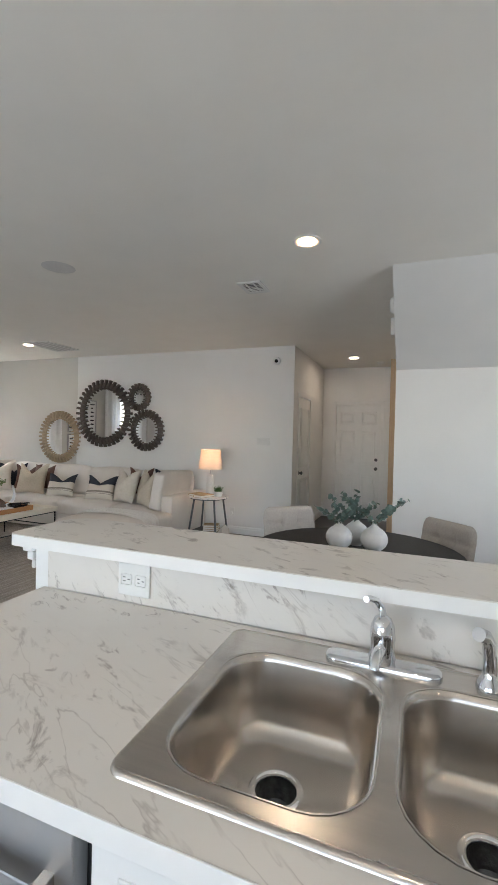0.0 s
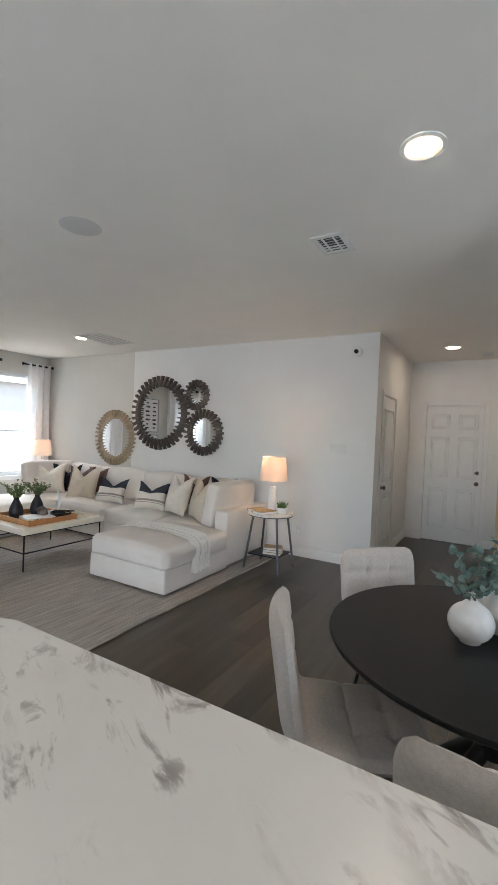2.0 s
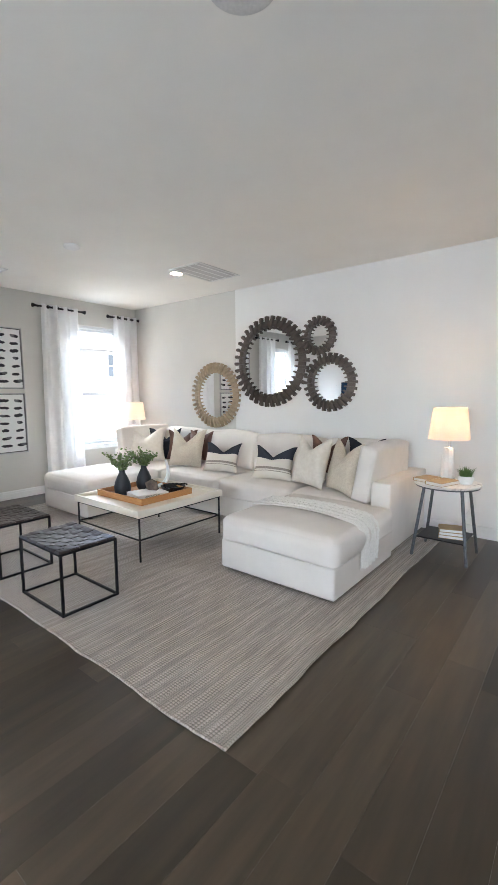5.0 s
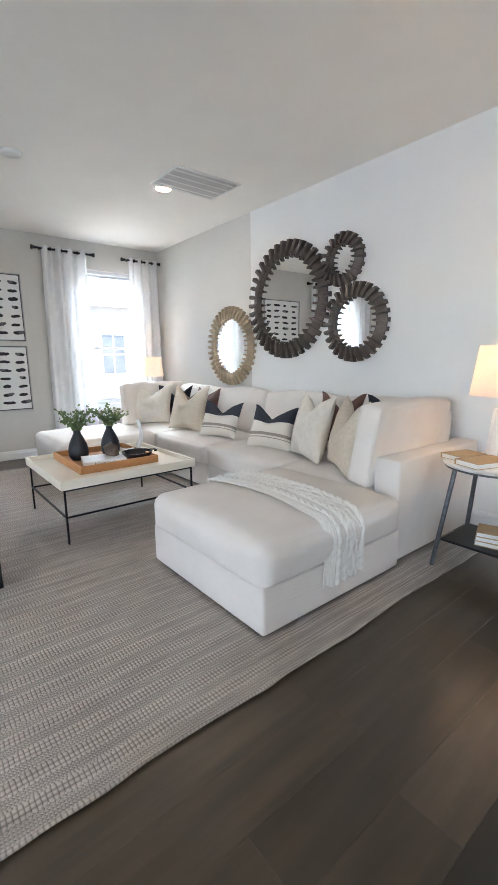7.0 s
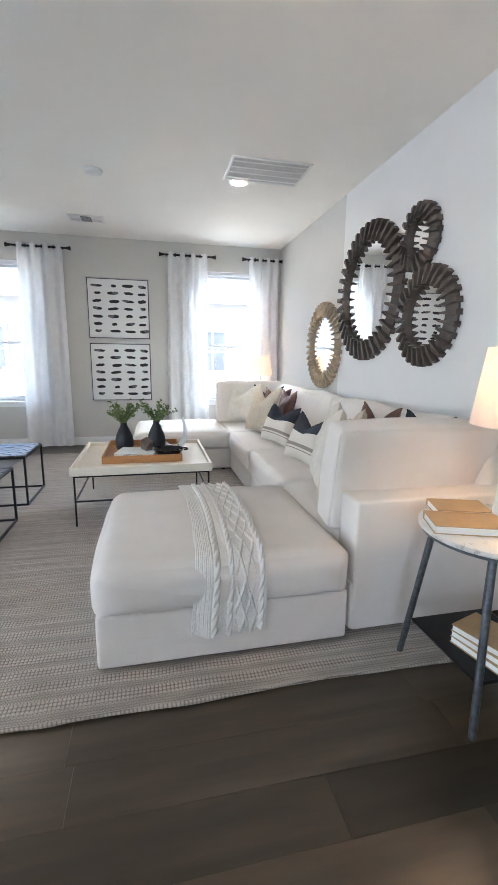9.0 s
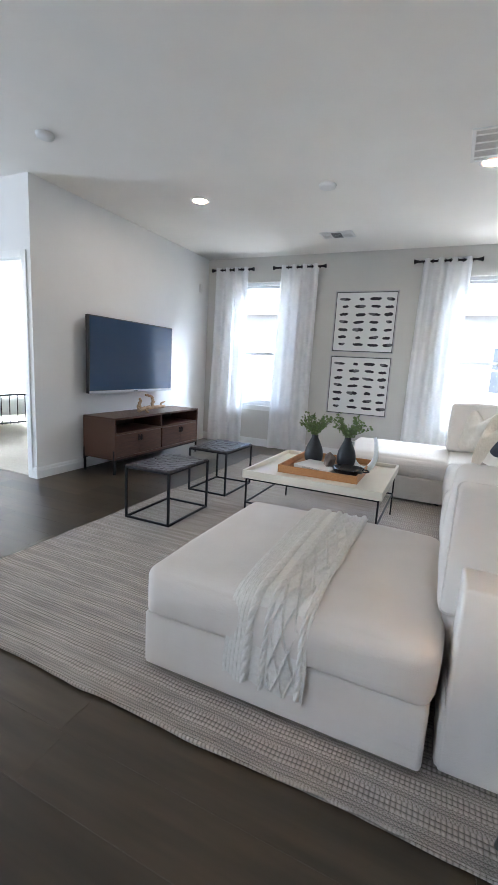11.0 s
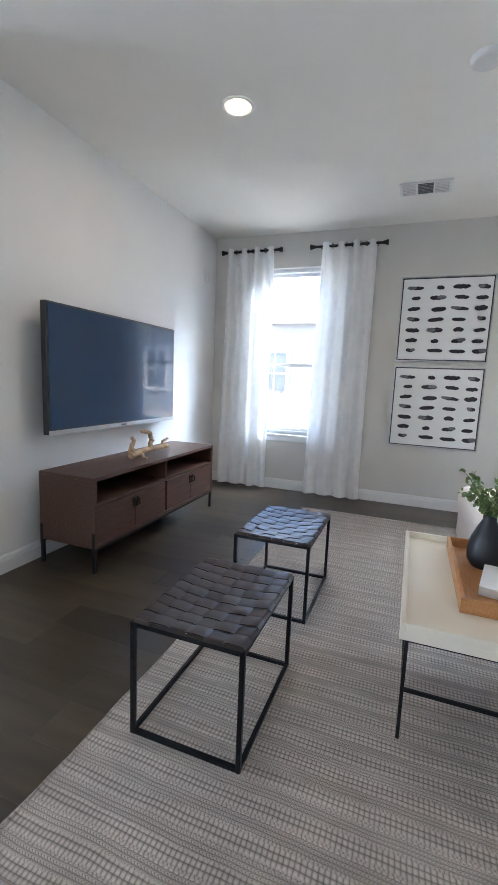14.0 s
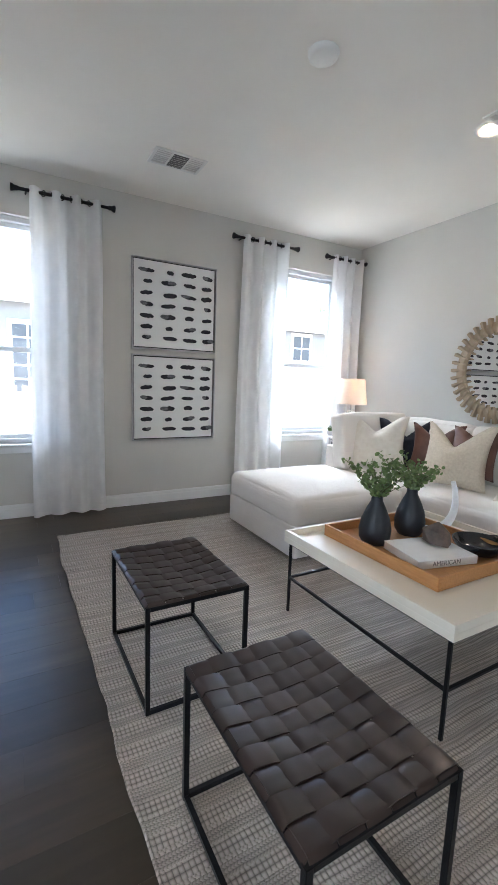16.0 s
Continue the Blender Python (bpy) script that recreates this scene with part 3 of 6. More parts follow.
# stair enclosure: a wall with a sloped soffit over the dining place
bm = bmesh.new()
prof = ((4.68, 0.0), (4.68, 2.152), (3.47, H), (4.82, H), (4.82, 0.0))
va = [bm.verts.new((0.0, y, z)) for y, z in prof]
vb = [bm.verts.new((3.35, y, z)) for y, z in prof]
bm.faces.new(va), bm.faces.new(vb[::-1])
for k in range(len(prof)):
    k2 = (k + 1) % len(prof)
    bm.faces.new((va[k], va[k2], vb[k2], vb[k]))
solo("wall_stair", bm, M_wall, "white wall with a sloped soffit under the stairs", "wall", "structure")
wall("wall_hall_east", M_wall, (0.0, 0.14, 4.82, 7.0, 0, H), (0.0, 0.14, 7.14, 8.1, 0, H))
# tan upright strip along the edge of the stair opening
solo("trim_stair_opening", box(-0.17, -0.001, 7.0, 7.14, 0, 2.68, 0.004), M_warmtrim, "tan upright strip at the stair opening", "trim", "structure")


def baseboard(x0, y0, x1, y1, nx, ny):
    """A stepped skirting along a wall from (x0, y0) to (x1, y1), standing out to (nx, ny)."""
    bm = bmesh.new()
    way = Vector((x1 - x0, y1 - y0, 0))
    out = Vector((nx, ny, 0))
    prof = ((0, 0), (0.015, 0), (0.015, 0.075), (0.011, 0.085), (0.011, 0.095), (0.006, 0.108), (0, 0.112))
    a = [bm.verts.new(Vector((x0, y0, 0)) + out * p + Vector((0, 0, z))) for p, z in prof]
    b = [bm.verts.new(v.co + way) for v in a]
    bm.faces.new(a), bm.faces.new(b[::-1])
    for k in range(len(prof)):
        k2 = (k + 1) % len(prof)
        bm.faces.new((a[k], a[k2], b[k2], b[k]))
    return solo("baseboard", bm, M_trim, "white stepped skirting board", "baseboard", "structure")


baseboard(WX, TVY, WX, WY, 1, 0)
baseboard(WX + 0.016, WY, HX, WY, 0, -1)
baseboard(WX + 0.016, TVY, TVX + 0.015, TVY, 0, 1)
baseboard(TVX, DY1 + 0.063, TVX, TVY, 1, 0)
baseboard(TVX, -2.88, TVX, DY0 - 0.075, 1, 0)
baseboard(HX, WY, HX, CD0 - 0.07, 1, 0)
baseboard(HX, CD1 + 0.07, HX, 8.1, 1, 0)
baseboard(HX + 0.016, 8.1, FD0 - 0.065, 8.1, 0, -1)
baseboard(FD1 + 0.065, 8.1, -0.0, 8.1, 0, -1)
baseboard(0.0, 4.68, 3.2, 4.68, 0, -1)
baseboard(0.0, 4.66, 0.0, 7.0, -1, 0)


def casing(axis, at, out, a, b, top, wide=0.062, thick=0.014):
    """A door's casing on the wall plane axis = at, standing out by out, round an opening from a to b."""
    for lo, hi, z0, z1 in ((a - wide, a, 0, top + wide), (b, b + wide, 0, top + wide), (a, b, top, top + wide)):
        d0, d1 = sorted((at, at + out * thick))
        bm = box(d0, d1, lo, hi, z0, z1, 0.004) if axis == "x" else box(lo, hi, d0, d1, z0, z1, 0.004)
        solo("trim", bm, M_trim, "white painted door casing", "trim", "structure")


casing("x", TVX, 1, DY0, DY1, 2.05)
casing("x", HX, 1, CD0, CD1, 2.06)
casing("y", 8.1, -1, FD0, FD1, 2.07)
# jamb lining of the bedroom doorway
for b in ((TVX - 0.128, TVX - 0.002, DY0, DY0 + 0.016, 0, 2.034), (TVX - 0.128, TVX - 0.002, DY1 - 0.016, DY1, 0, 2.034), (TVX - 0.128, TVX - 0.002, DY0, DY1, 2.034, 2.05)):
    solo("trim", box(*b), M_trim, "white painted door jamb", "trim", "structure")


def panel_door(name, m, w, h, panels, label, knob_side, group=""):
    """A moulded panel door in the xz plane, front to -y, base's middle at the origin."""
    d = thing(name, m, label, "door", group, "structure")
    bm = box(-w / 2, w / 2, 0, 0.036, 0.008, h, 0.002)
    part("door_leaf", bm, M_door, d)
    for x0, x1, z0, z1 in panels:
        bm = bmesh.new()
        # moulded rim and raised field
        for lo, hi, za, zb in ((x0, x0 + 0.014, z0, z1), (x1 - 0.014, x1, z0, z1), (x0 + 0.014, x1 - 0.014, z0, z0 + 0.014), (x0 + 0.014, x1 - 0.014, z1 - 0.014, z1)):
            box(lo, hi, -0.016, 0.002, za, zb, 0.005, bm)
        box(x0 + 0.038, x1 - 0.038, -0.013, 0.002, z0 + 0.038, z1 - 0.038, 0.010, bm)
        part("panel", bm, M_door, d)
    kx = knob_side * (w / 2 - 0.065)
    kb = lathe(((0, 0), (0.030, 0), (0.030, 0.006), (0.012, 0.010), (0.012, 0.030), (0.026, 0.040), (0.028, 0.052), (0.018, 0.062), (0, 0.064)), 20)
    knob = part("door_knob", kb, M_gunmetal, d, "satin nickel knob", True)
    knob.matrix_basis = pose(kx, 0, 0.92, 90, 0, 0)
    return d


six = [(s * 0.19 - 0.13, s * 0.19 + 0.13, a, b) for s in (-1, 1) for a, b in ((0.22, 0.82), (0.98, 1.60), (1.72, 1.94))]
fd = panel_door("front_door", pose((FD0 + FD1) / 2, 8.115, 0), FD1 - FD0 - 0.006, 2.06, six, "white six-panel front door, closed", 1)
dead = part("deadbolt", lathe(((0, 0), (0.03, 0), (0.03, 0.008), (0.02, 0.016), (0, 0.018)), 20), M_gunmetal, fd, "satin nickel deadbolt", True)
dead.matrix_basis = pose((FD1 - FD0) / 2 - 0.07, 0, 1.08, 90, 0, 0)
two = [(-0.24, 0.24, 0.2, 0.82), (-0.24, 0.24, 0.98, 1.9)]
panel_door("closet_door", pose(HX - 0.006, (CD0 + CD1) / 2, 0, 0, 0, 90), CD1 - CD0 - 0.006, 2.05, two, "white two-panel closet door, closed", -1)


# unseen strips behind the front door, added to block daylight through its gaps
for b in ((FD0, FD1, 8.152, 8.19, 2.03, 2.069), (FD0 + 0.001, FD0 + 0.03, 8.152, 8.19, 0, 2.029), (FD1 - 0.03, FD1 - 0.001, 8.152, 8.19, 0, 2.029)):
    solo("trim", box(*b), M_trim, "white strip behind the front door that blocks daylight", "trim", "structure")


def window(name, m, w, h, depth=0.15):
    """A single-hung vinyl window, lower sash forward, in an opening w x h; +y is indoors, origin at the sill's middle."""
    d = thing(name, m, "white vinyl single-hung window, closed", "window", "", "structure")
    f = 0.04
    bm = bmesh.new()
    for b in ((-w / 2, -w / 2 + f, -0.13, -0.05, 0, h), (w / 2 - f, w / 2, -0.13, -0.05, 0, h), (-w / 2 + f, w / 2 - f, -0.13, -0.05, 0, f), (-w / 2 + f, w / 2 - f, -0.13, -0.05, h - f, h)):
        box(*b, bevel=0.003, bm=bm)
    part("window_frame", bm, M_vinyl, d)
    mid = h * 0.43
    for z0, z1, y in ((mid - 0.02, h - f, -0.11), (f, mid + 0.02, -0.085)):
        bm = bmesh.new()
        s = 0.034
        x0, x1 = -w / 2 + f, w / 2 - f
        for b in ((x0, x0 + s, y - 0.012, y + 0.012, z0, z1), (x1 - s, x1, y - 0.012, y + 0.012, z0, z1), (x0 + s, x1 - s, y - 0.012, y + 0.012, z0, z0 + s), (x0 + s, x1 - s, y - 0.012, y + 0.012, z1 - s, z1)):
            box(*b, bevel=0.003, bm=bm)
        sash = part("sash", bm, M_vinyl, d)
        pn = part("pane", box(x0 + s, x1 - s, y - 0.002, y + 0.002, z0 + s, z1 - s), M_pane, sash)
        pn.visible_shadow = False
    part("window_sill", box(-w / 2 - 0.03, w / 2 + 0.03, -0.05, 0.03, -0.022, 0.0, 0.004), M_trim, d)
    part("sill_apron", box(-w / 2 - 0.02, w / 2 + 0.02, 0.001, 0.014, -0.075, -0.022, 0.003), M_trim, d)
    return d


for k, (a, b) in enumerate(WIN):
    window(f"window_{k + 1}", pose(WX, (a + b) / 2, WZ0 + 0.0, 0, 0, -90), b - a, WZ1 - WZ0)
window("window_3", pose((BW[0] + BW[1]) / 2, -2.9, 0.62, 0, 0, 0), BW[1] - BW[0], 1.80)


# ---- living room ----
def rug():
    bm = bmesh.new()
    x0, x1, y0, y1 = -6.80, -2.50, 2.625, 5.72
    nx, ny = 90, 70

    def at(u, v, z):
        x, y = x0 + (x1 - x0) * u, y0 + (y1 - y0) * v
        w = 0.014 * noise.noise(Vector((x * 2.6, y * 2.6, 0.3))) + 0.006 * noise.noise(Vector((x * 9, y * 9, 1.7)))
        edge = max(abs(2 * u - 1), abs(2 * v - 1)) ** 8
        lift = 0.004 * edge * (0.5 + noise.noise(Vector((x * 5, y * 5, 5))))
        return Vector((x + w, y + w * 1.3, z + max(0, lift)))

    top = [[bm.verts.new(at(i / nx, j / ny, 0.0115)) for j in range(ny + 1)] for i in range(nx + 1)]
    for i in range(nx):
        for j in range(ny):
            bm.faces.new((top[i][j], top[i + 1][j], top[i + 1][j + 1], top[i][j + 1]))
    rim = [top[i][0] for i in range(nx + 1)] + [top[nx][j] for j in range(1, ny + 1)] + [top[i][ny] for i in range(nx - 1, -1, -1)] + [top[0][j] for j in range(ny - 1, 0, -1)]
    low = [bm.verts.new((v.co.x, v.co.y, 0.0005)) for v in rim]
    for k in range(len(rim)):
        k2 = (k + 1) % len(rim)
        bm.faces.new((rim[k], low[k], low[k2], rim[k2]))
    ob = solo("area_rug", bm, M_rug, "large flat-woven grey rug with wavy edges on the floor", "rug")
    for name, pts in (("rug_binding", [at(i / nx, 0, 0.009) for i in range(nx + 1)]), ("rug_binding", [at(1, j / ny, 0.009) for j in range(ny + 1)]), ("rug_binding", [at(0, j / ny, 0.009) for j in range(ny + 1)])):
        part(name, tube(pts, 0.007, 6), M_rug, ob, "braided edge", True)


rug()
ZR = 0.0125


def foot_row(parent, places):
    for x, y in places:
        part("foot", lathe(((0, 0), (0.022, 0), (0.026, 0.022), (0, 0.022)), 12, at=(x, y, 0)), M_black, parent, "black foot", True)


def ottoman(cx, cy, w, d, label):
    t = thing("ottoman", pose(cx, cy, ZR), label, "ottoman", "sectional sofa pieces")
    part("base", box(-w / 2, w / 2, -d / 2, d / 2, 0.02, 0.245, 0.018, seg=3), M_sofa, t, "", True)
    c = part("seat_cushion", puff(w + 0.025, d + 0.025, 0.185, 0.034, 0.07, 16, 16, 4, 0.004, cx, True, 0.085), M_sofa, t, "plump loose cushion", True)
    c.location = (0, 0, 0.246)
    foot_row(t, [(sx * (w / 2 - 0.07), sy * (d / 2 - 0.07)) for sx in (-1, 1) for sy in (-1, 1)])
    return t


ottoman(-3.18, 4.42, 0.985, 1.02, "square cream linen ottoman with a knit throw across it")
ottoman(-6.15, 4.46, 0.96, 1.0, "square cream linen ottoman pushed up to the sofa")


def welt(cushion, w, d, h, e):
    """The seams round the two faces of a box cushion w x d x h with edges rounded by e."""
    x, y, z, r = w / 2 - 0.29 * e, d / 2 - 0.29 * e, h / 2 - 0.29 * e, 0.7 * e
    for s in (-1, 1):
        pts = []
        for cx, cz, a0 in ((1, 1, 0), (-1, 1, 90), (-1, -1, 180), (1, -1, 270)):
            for i in range(6):
                a = radians(a0 + 18 * i)
                pts.append((cx * (x - r) + r * math.cos(a), s * (y + 0.001), h / 2 + cz * (z - r) + r * math.sin(a)))
        part("seam", tube(pts, 0.0035, 6, closed=True), M_sofa, cushion, "", True)


def sofa_unit(x0, x1, side, label):
    """One seat of the sectional between x0 and x1 against the long wall. side: -1 or 1 has an arm there, 0 none."""
    w = x1 - x0
    y0, y1 = 4.96, 5.94
    cx = (x0 + x1) / 2
    t = thing("sofa_section", pose(cx, 5.45, ZR), label, "sofa", "sectional sofa pieces")
    d = y1 - y0
    part("base", box(-w / 2, w / 2, -d / 2, d / 2, 0.02, 0.245, 0.018, seg=3), M_sofa, t, "", True)
    lo, hi = -w / 2 + (0.17 if side < 0 else 0), w / 2 - (0.17 if side > 0 else 0)
    part("back_frame", box(lo, hi, d / 2 - 0.19, d / 2, 0.246, 0.60, 0.03, seg=3), M_sofa, t, "", True)
    if side:
        a0, a1 = (hi, w / 2) if side > 0 else (-w / 2, lo)
        part("arm", box(a0, a1 + 0.004 * side, -d / 2 + 0.012, d / 2 + 0.002, 0.016, 0.615, 0.013, seg=3), M_sofa, t, "", True)
    sw, sd = hi - lo - 0.004, d - 0.19
    c = part("seat_cushion", puff(sw, sd + 0.03, 0.185, 0.03, 0.055, 14, 12, 4, 0.006, cx + 3, True, 0.08), M_sofa, t, "soft seat cushion", True)
    c.location = ((lo + hi) / 2, -0.19 / 2 - 0.015, 0.246)
    bw = sw + (0.05 if side else 0.01)
    bc = part("back_cushion", puff(bw, 0.19, 0.46, 0.035, 0.05, 14, 5, 12, 0.014, cx + 7), M_sofa, t, "loose feather back cushion", True)
    bc.matrix_basis = pose((lo + hi) / 2 + 0.01, d / 2 - 0.27, 0.415, -13, 0, 0)
    if side:
        s2 = part("side_cushion", puff(0.83, 0.15, 0.49, 0.022, 0.03, 16, 5, 12, 0.008, cx + 11), M_sofa, t, "loose feather side cushion", True)
        s2.matrix_basis = pose((hi - 0.088) if side > 0 else (lo + 0.088), -0.118, 0.43, -10, 0, -90 * side)
        welt(s2, 0.83, 0.15, 0.49, 0.03)
    welt(bc, bw, 0.19, 0.46, 0.05)
    foot_row(t, [(sx * (w / 2 - 0.08), sy * (d / 2 - 0.08)) for sx in (-1, 1) for sy in (-1, 1)])
    return t


sofa_unit(-6.63, -5.655, -1, "cream linen corner seat with arm and loose cushions")
sofa_unit(-5.65, -4.685, 0, "cream linen armless sofa seat with striped pillow")
sofa_unit(-4.68, -3.715, 0, "cream linen armless sofa seat with striped pillow")
sofa_unit(-3.71, -2.735, 1, "cream linen corner seat with arm beside the marble table")


def pillow(x, y, z, size, thick, chop, seed, material, rz, tilt, label, tall=1.0):
    bm = throw_pillow(size, thick, chop, seed)
    for v in bm.verts:
        v.co.z *= tall
    return solo("throw_pillow", bm, material, label, "pillow", "", True, pose(x, y, z, tilt, 0, rz), "pillows on the sofa")


ZS = 0.46
pillow(-6.17, 5.16, ZS, 0.50, 0.17, 0.24, 1, M_pillow_white, 40, -17, "cream square pillow leaning on the sofa corner")
pillow(-6.12, 5.42, ZS, 0.46, 0.15, 0.26, 2, M_velvet, 36, -15, "dark navy pillow tucked behind cream pillows")
pillow(-5.8, 5.44, ZS + 0.03, 0.42, 0.14, 0.24, 3, M_leather_brown, 26, -16, "brown leather pillow with a pinched top")
pillow(-5.46, 5.19, ZS, 0.50, 0.18, 0.30, 4, M_pillow, 14, -18, "woven cream pillow with a pinched top")
pillow(-5.50, 5.46, ZS + 0.05, 0.40, 0.13, 0.16, 5, M_leather_brown, 4, -15, "brown leather pillow leaning on back cushions")
pillow(-4.87, 5.2, ZS, 0.46, 0.17, 0.26, 6, M_striped, 15, -24, "cream and charcoal striped pillow, pinched top", 0.80)
pillow(-4.11, 5.19, ZS, 0.48, 0.17, 0.27, 7, M_striped, 10, -24, "cream and charcoal striped pillow, pinched top", 0.80)
pillow(-3.66, 5.16, ZS, 0.50, 0.18, 0.20, 8, M_pillow_white, -22, -15, "cream square pillow with a pinched top")
pillow(-3.60, 5.46, ZS + 0.08, 0.41, 0.13, 0.26, 9, M_leather_brown, 4, -13, "brown leather pillow behind woven pillow")
pillow(-3.22, 5.55, ZS + 0.10, 0.38, 0.12, 0.18, 10, M_velvet, 6, -12, "dark navy pillow tucked in the sofa corner")
pillow(-3.27, 5.08, ZS, 0.50, 0.17, 0.24, 11, M_pillow, -36, -15, "woven cream pillow with a pinched top")


def throw_blanket():
    """A cable-knit throw laid over the ottoman and hanging down its front."""
    t = thing("throw_blanket", pose(-3.197, 4.46, ZR), "white cable-knit throw draped over the ottoman", "blanket")
    r, xe, zc = 0.098, 0.425, 0.345
    flat, bend, drop = 0.88, r * math.pi / 2, 0.215

    def path(q):
        """Place and outward normal (x, z) after q metres: over the cushion, round its edge, down its front."""
        if q < flat:
            x = xe - flat + q
            return x, zc + r + 0.026 * (1 - (x / xe) ** 2), 0.0, 1.0
        if q < flat + bend:
            a = (q - flat) / r
            return xe + r * math.sin(a), zc + r * math.cos(a), math.sin(a), math.cos(a)
        return xe + r, zc - (q - flat - bend), 1.0, 0.0

    def fn(u, v):
        q = u * (flat + bend + drop)
        x, z, nx, nz = path(q)
        wide = 0.150 - 0.012 * math.sin(u * 3.0) + 0.006 * noise.noise(Vector((u * 9, v, 2)))
        yy = -0.035 + 0.015 * math.sin(u * 4.0) + (v - 0.5) * 2 * wide
        h = 0.010 + 0.006 * math.sin(v * 15 + 2 * math.sin(u * 5)) * (0.2 + 0.8 * u)
        cable = 0.0
        for band, bw in ((0.30, 0.050), (0.50, 0.035), (0.93, 0.035)):
            k = (v - band) / bw
            if abs(k) < 1:
                lobe = abs(math.sin(q * 62 + k * 1.3))
                cable = max(cable, 0.017 * math.sqrt(1 - k * k) * (0.12 + 0.88 * lobe ** 0.7))
        if 0.57 < v < 0.88:
            w1, w2 = abs(math.sin(q * 20 + v * 20)), abs(math.sin(q * 20 - v * 20))
            cable = max(cable, 0.012 * max(0.0, 1 - 3 * min(w1, w2)))
        if v < 0.24:
            cable = max(cable, 0.003 * abs(math.sin(v * 120)))
        h += cable + 0.0015 * noise.noise(Vector((q * 90, v * 60, 1)))
        if u > 0.97:
            z += 0.008 * math.sin(v * 23)
        return Vector((x + nx * h, yy, z + nz * h))

    part("knit_panel", sheet(190, 96, fn, 0.006), M_knit, t, "", True)


throw_blanket()


def frame_bars(parent, w, d, h, r, name="leg", rails=()):
    """Four square legs and the rails at the given heights."""
    for sx in (-1, 1):
        for sy in (-1, 1):
            part(name, box(sx * w / 2 - r, sx * w / 2 + r, sy * d / 2 - r, sy * d / 2 + r, 0, h, 0.0015), M_black, parent)
    for z, sides in rails:
        if "x" in sides:
            for sy in (-1, 1):
                part("rail", box(-w / 2 + r, w / 2 - r, sy * d / 2 - r * 0.9, sy * d / 2 + r * 0.9, z - r, z + r, 0.0015), M_black, parent)
        if "y" in sides:
            for sx in (-1, 1):
                part("rail", box(sx * w / 2 - r * 0.9, sx * w / 2 + r * 0.9, -d / 2 + r, d / 2 - r, z - r, z + r, 0.0015), M_black, parent)


def coffee_table():
    t = thing("coffee_table", pose(-4.732, 4.065, ZR), "square white tray-top coffee table on slim black metal legs", "coffee table")
    w, d = 0.968, 1.00
    frame_bars(t, w - 0.05, d - 0.05, 0.375, 0.0062, rails=((0.367, "xy"), (0.185, "xy")))
    part("tabletop", box(-w / 2, w / 2, -d / 2, d / 2, 0.376, 0.405, 0.002), M_tabletop, t)
    for b in ((-w / 2, w / 2, -d / 2, -d / 2 + 0.018), (-w / 2, w / 2, d / 2 - 0.018, d / 2), (-w / 2, -w / 2 + 0.018, -d / 2 + 0.018, d / 2 - 0.018), (w / 2 - 0.018, w / 2, -d / 2 + 0.018, d / 2 - 0.018)):
        part("rim", box(*b, 0.404, 0.436, 0.002), M_tabletop, t)


coffee_table()
ZT = ZR + 0.4055


def serving_tray():
    t = thing("serving_tray", pose(-4.80, 4.06, ZT), "honey-coloured wooden tray on the coffee table", "tray")
    w, d = 0.68, 0.60
    part("bottom", box(-w / 2, w / 2, -d / 2, d / 2, 0, 0.012, 0.002), M_tray, t)
    for b in ((-w / 2, w / 2, -d / 2, -d / 2 + 0.013), (-w / 2, w / 2, d / 2 - 0.013, d / 2), (-w / 2, -w / 2 + 0.013, -d / 2 + 0.013, d / 2 - 0.013), (w / 2 - 0.013, w / 2, -d / 2 + 0.013, d / 2 - 0.013)):
        part("side", box(*b, 0.0115, 0.058, 0.002), M_tray, t)


serving_tray()
ZY = ZT + 0.0125


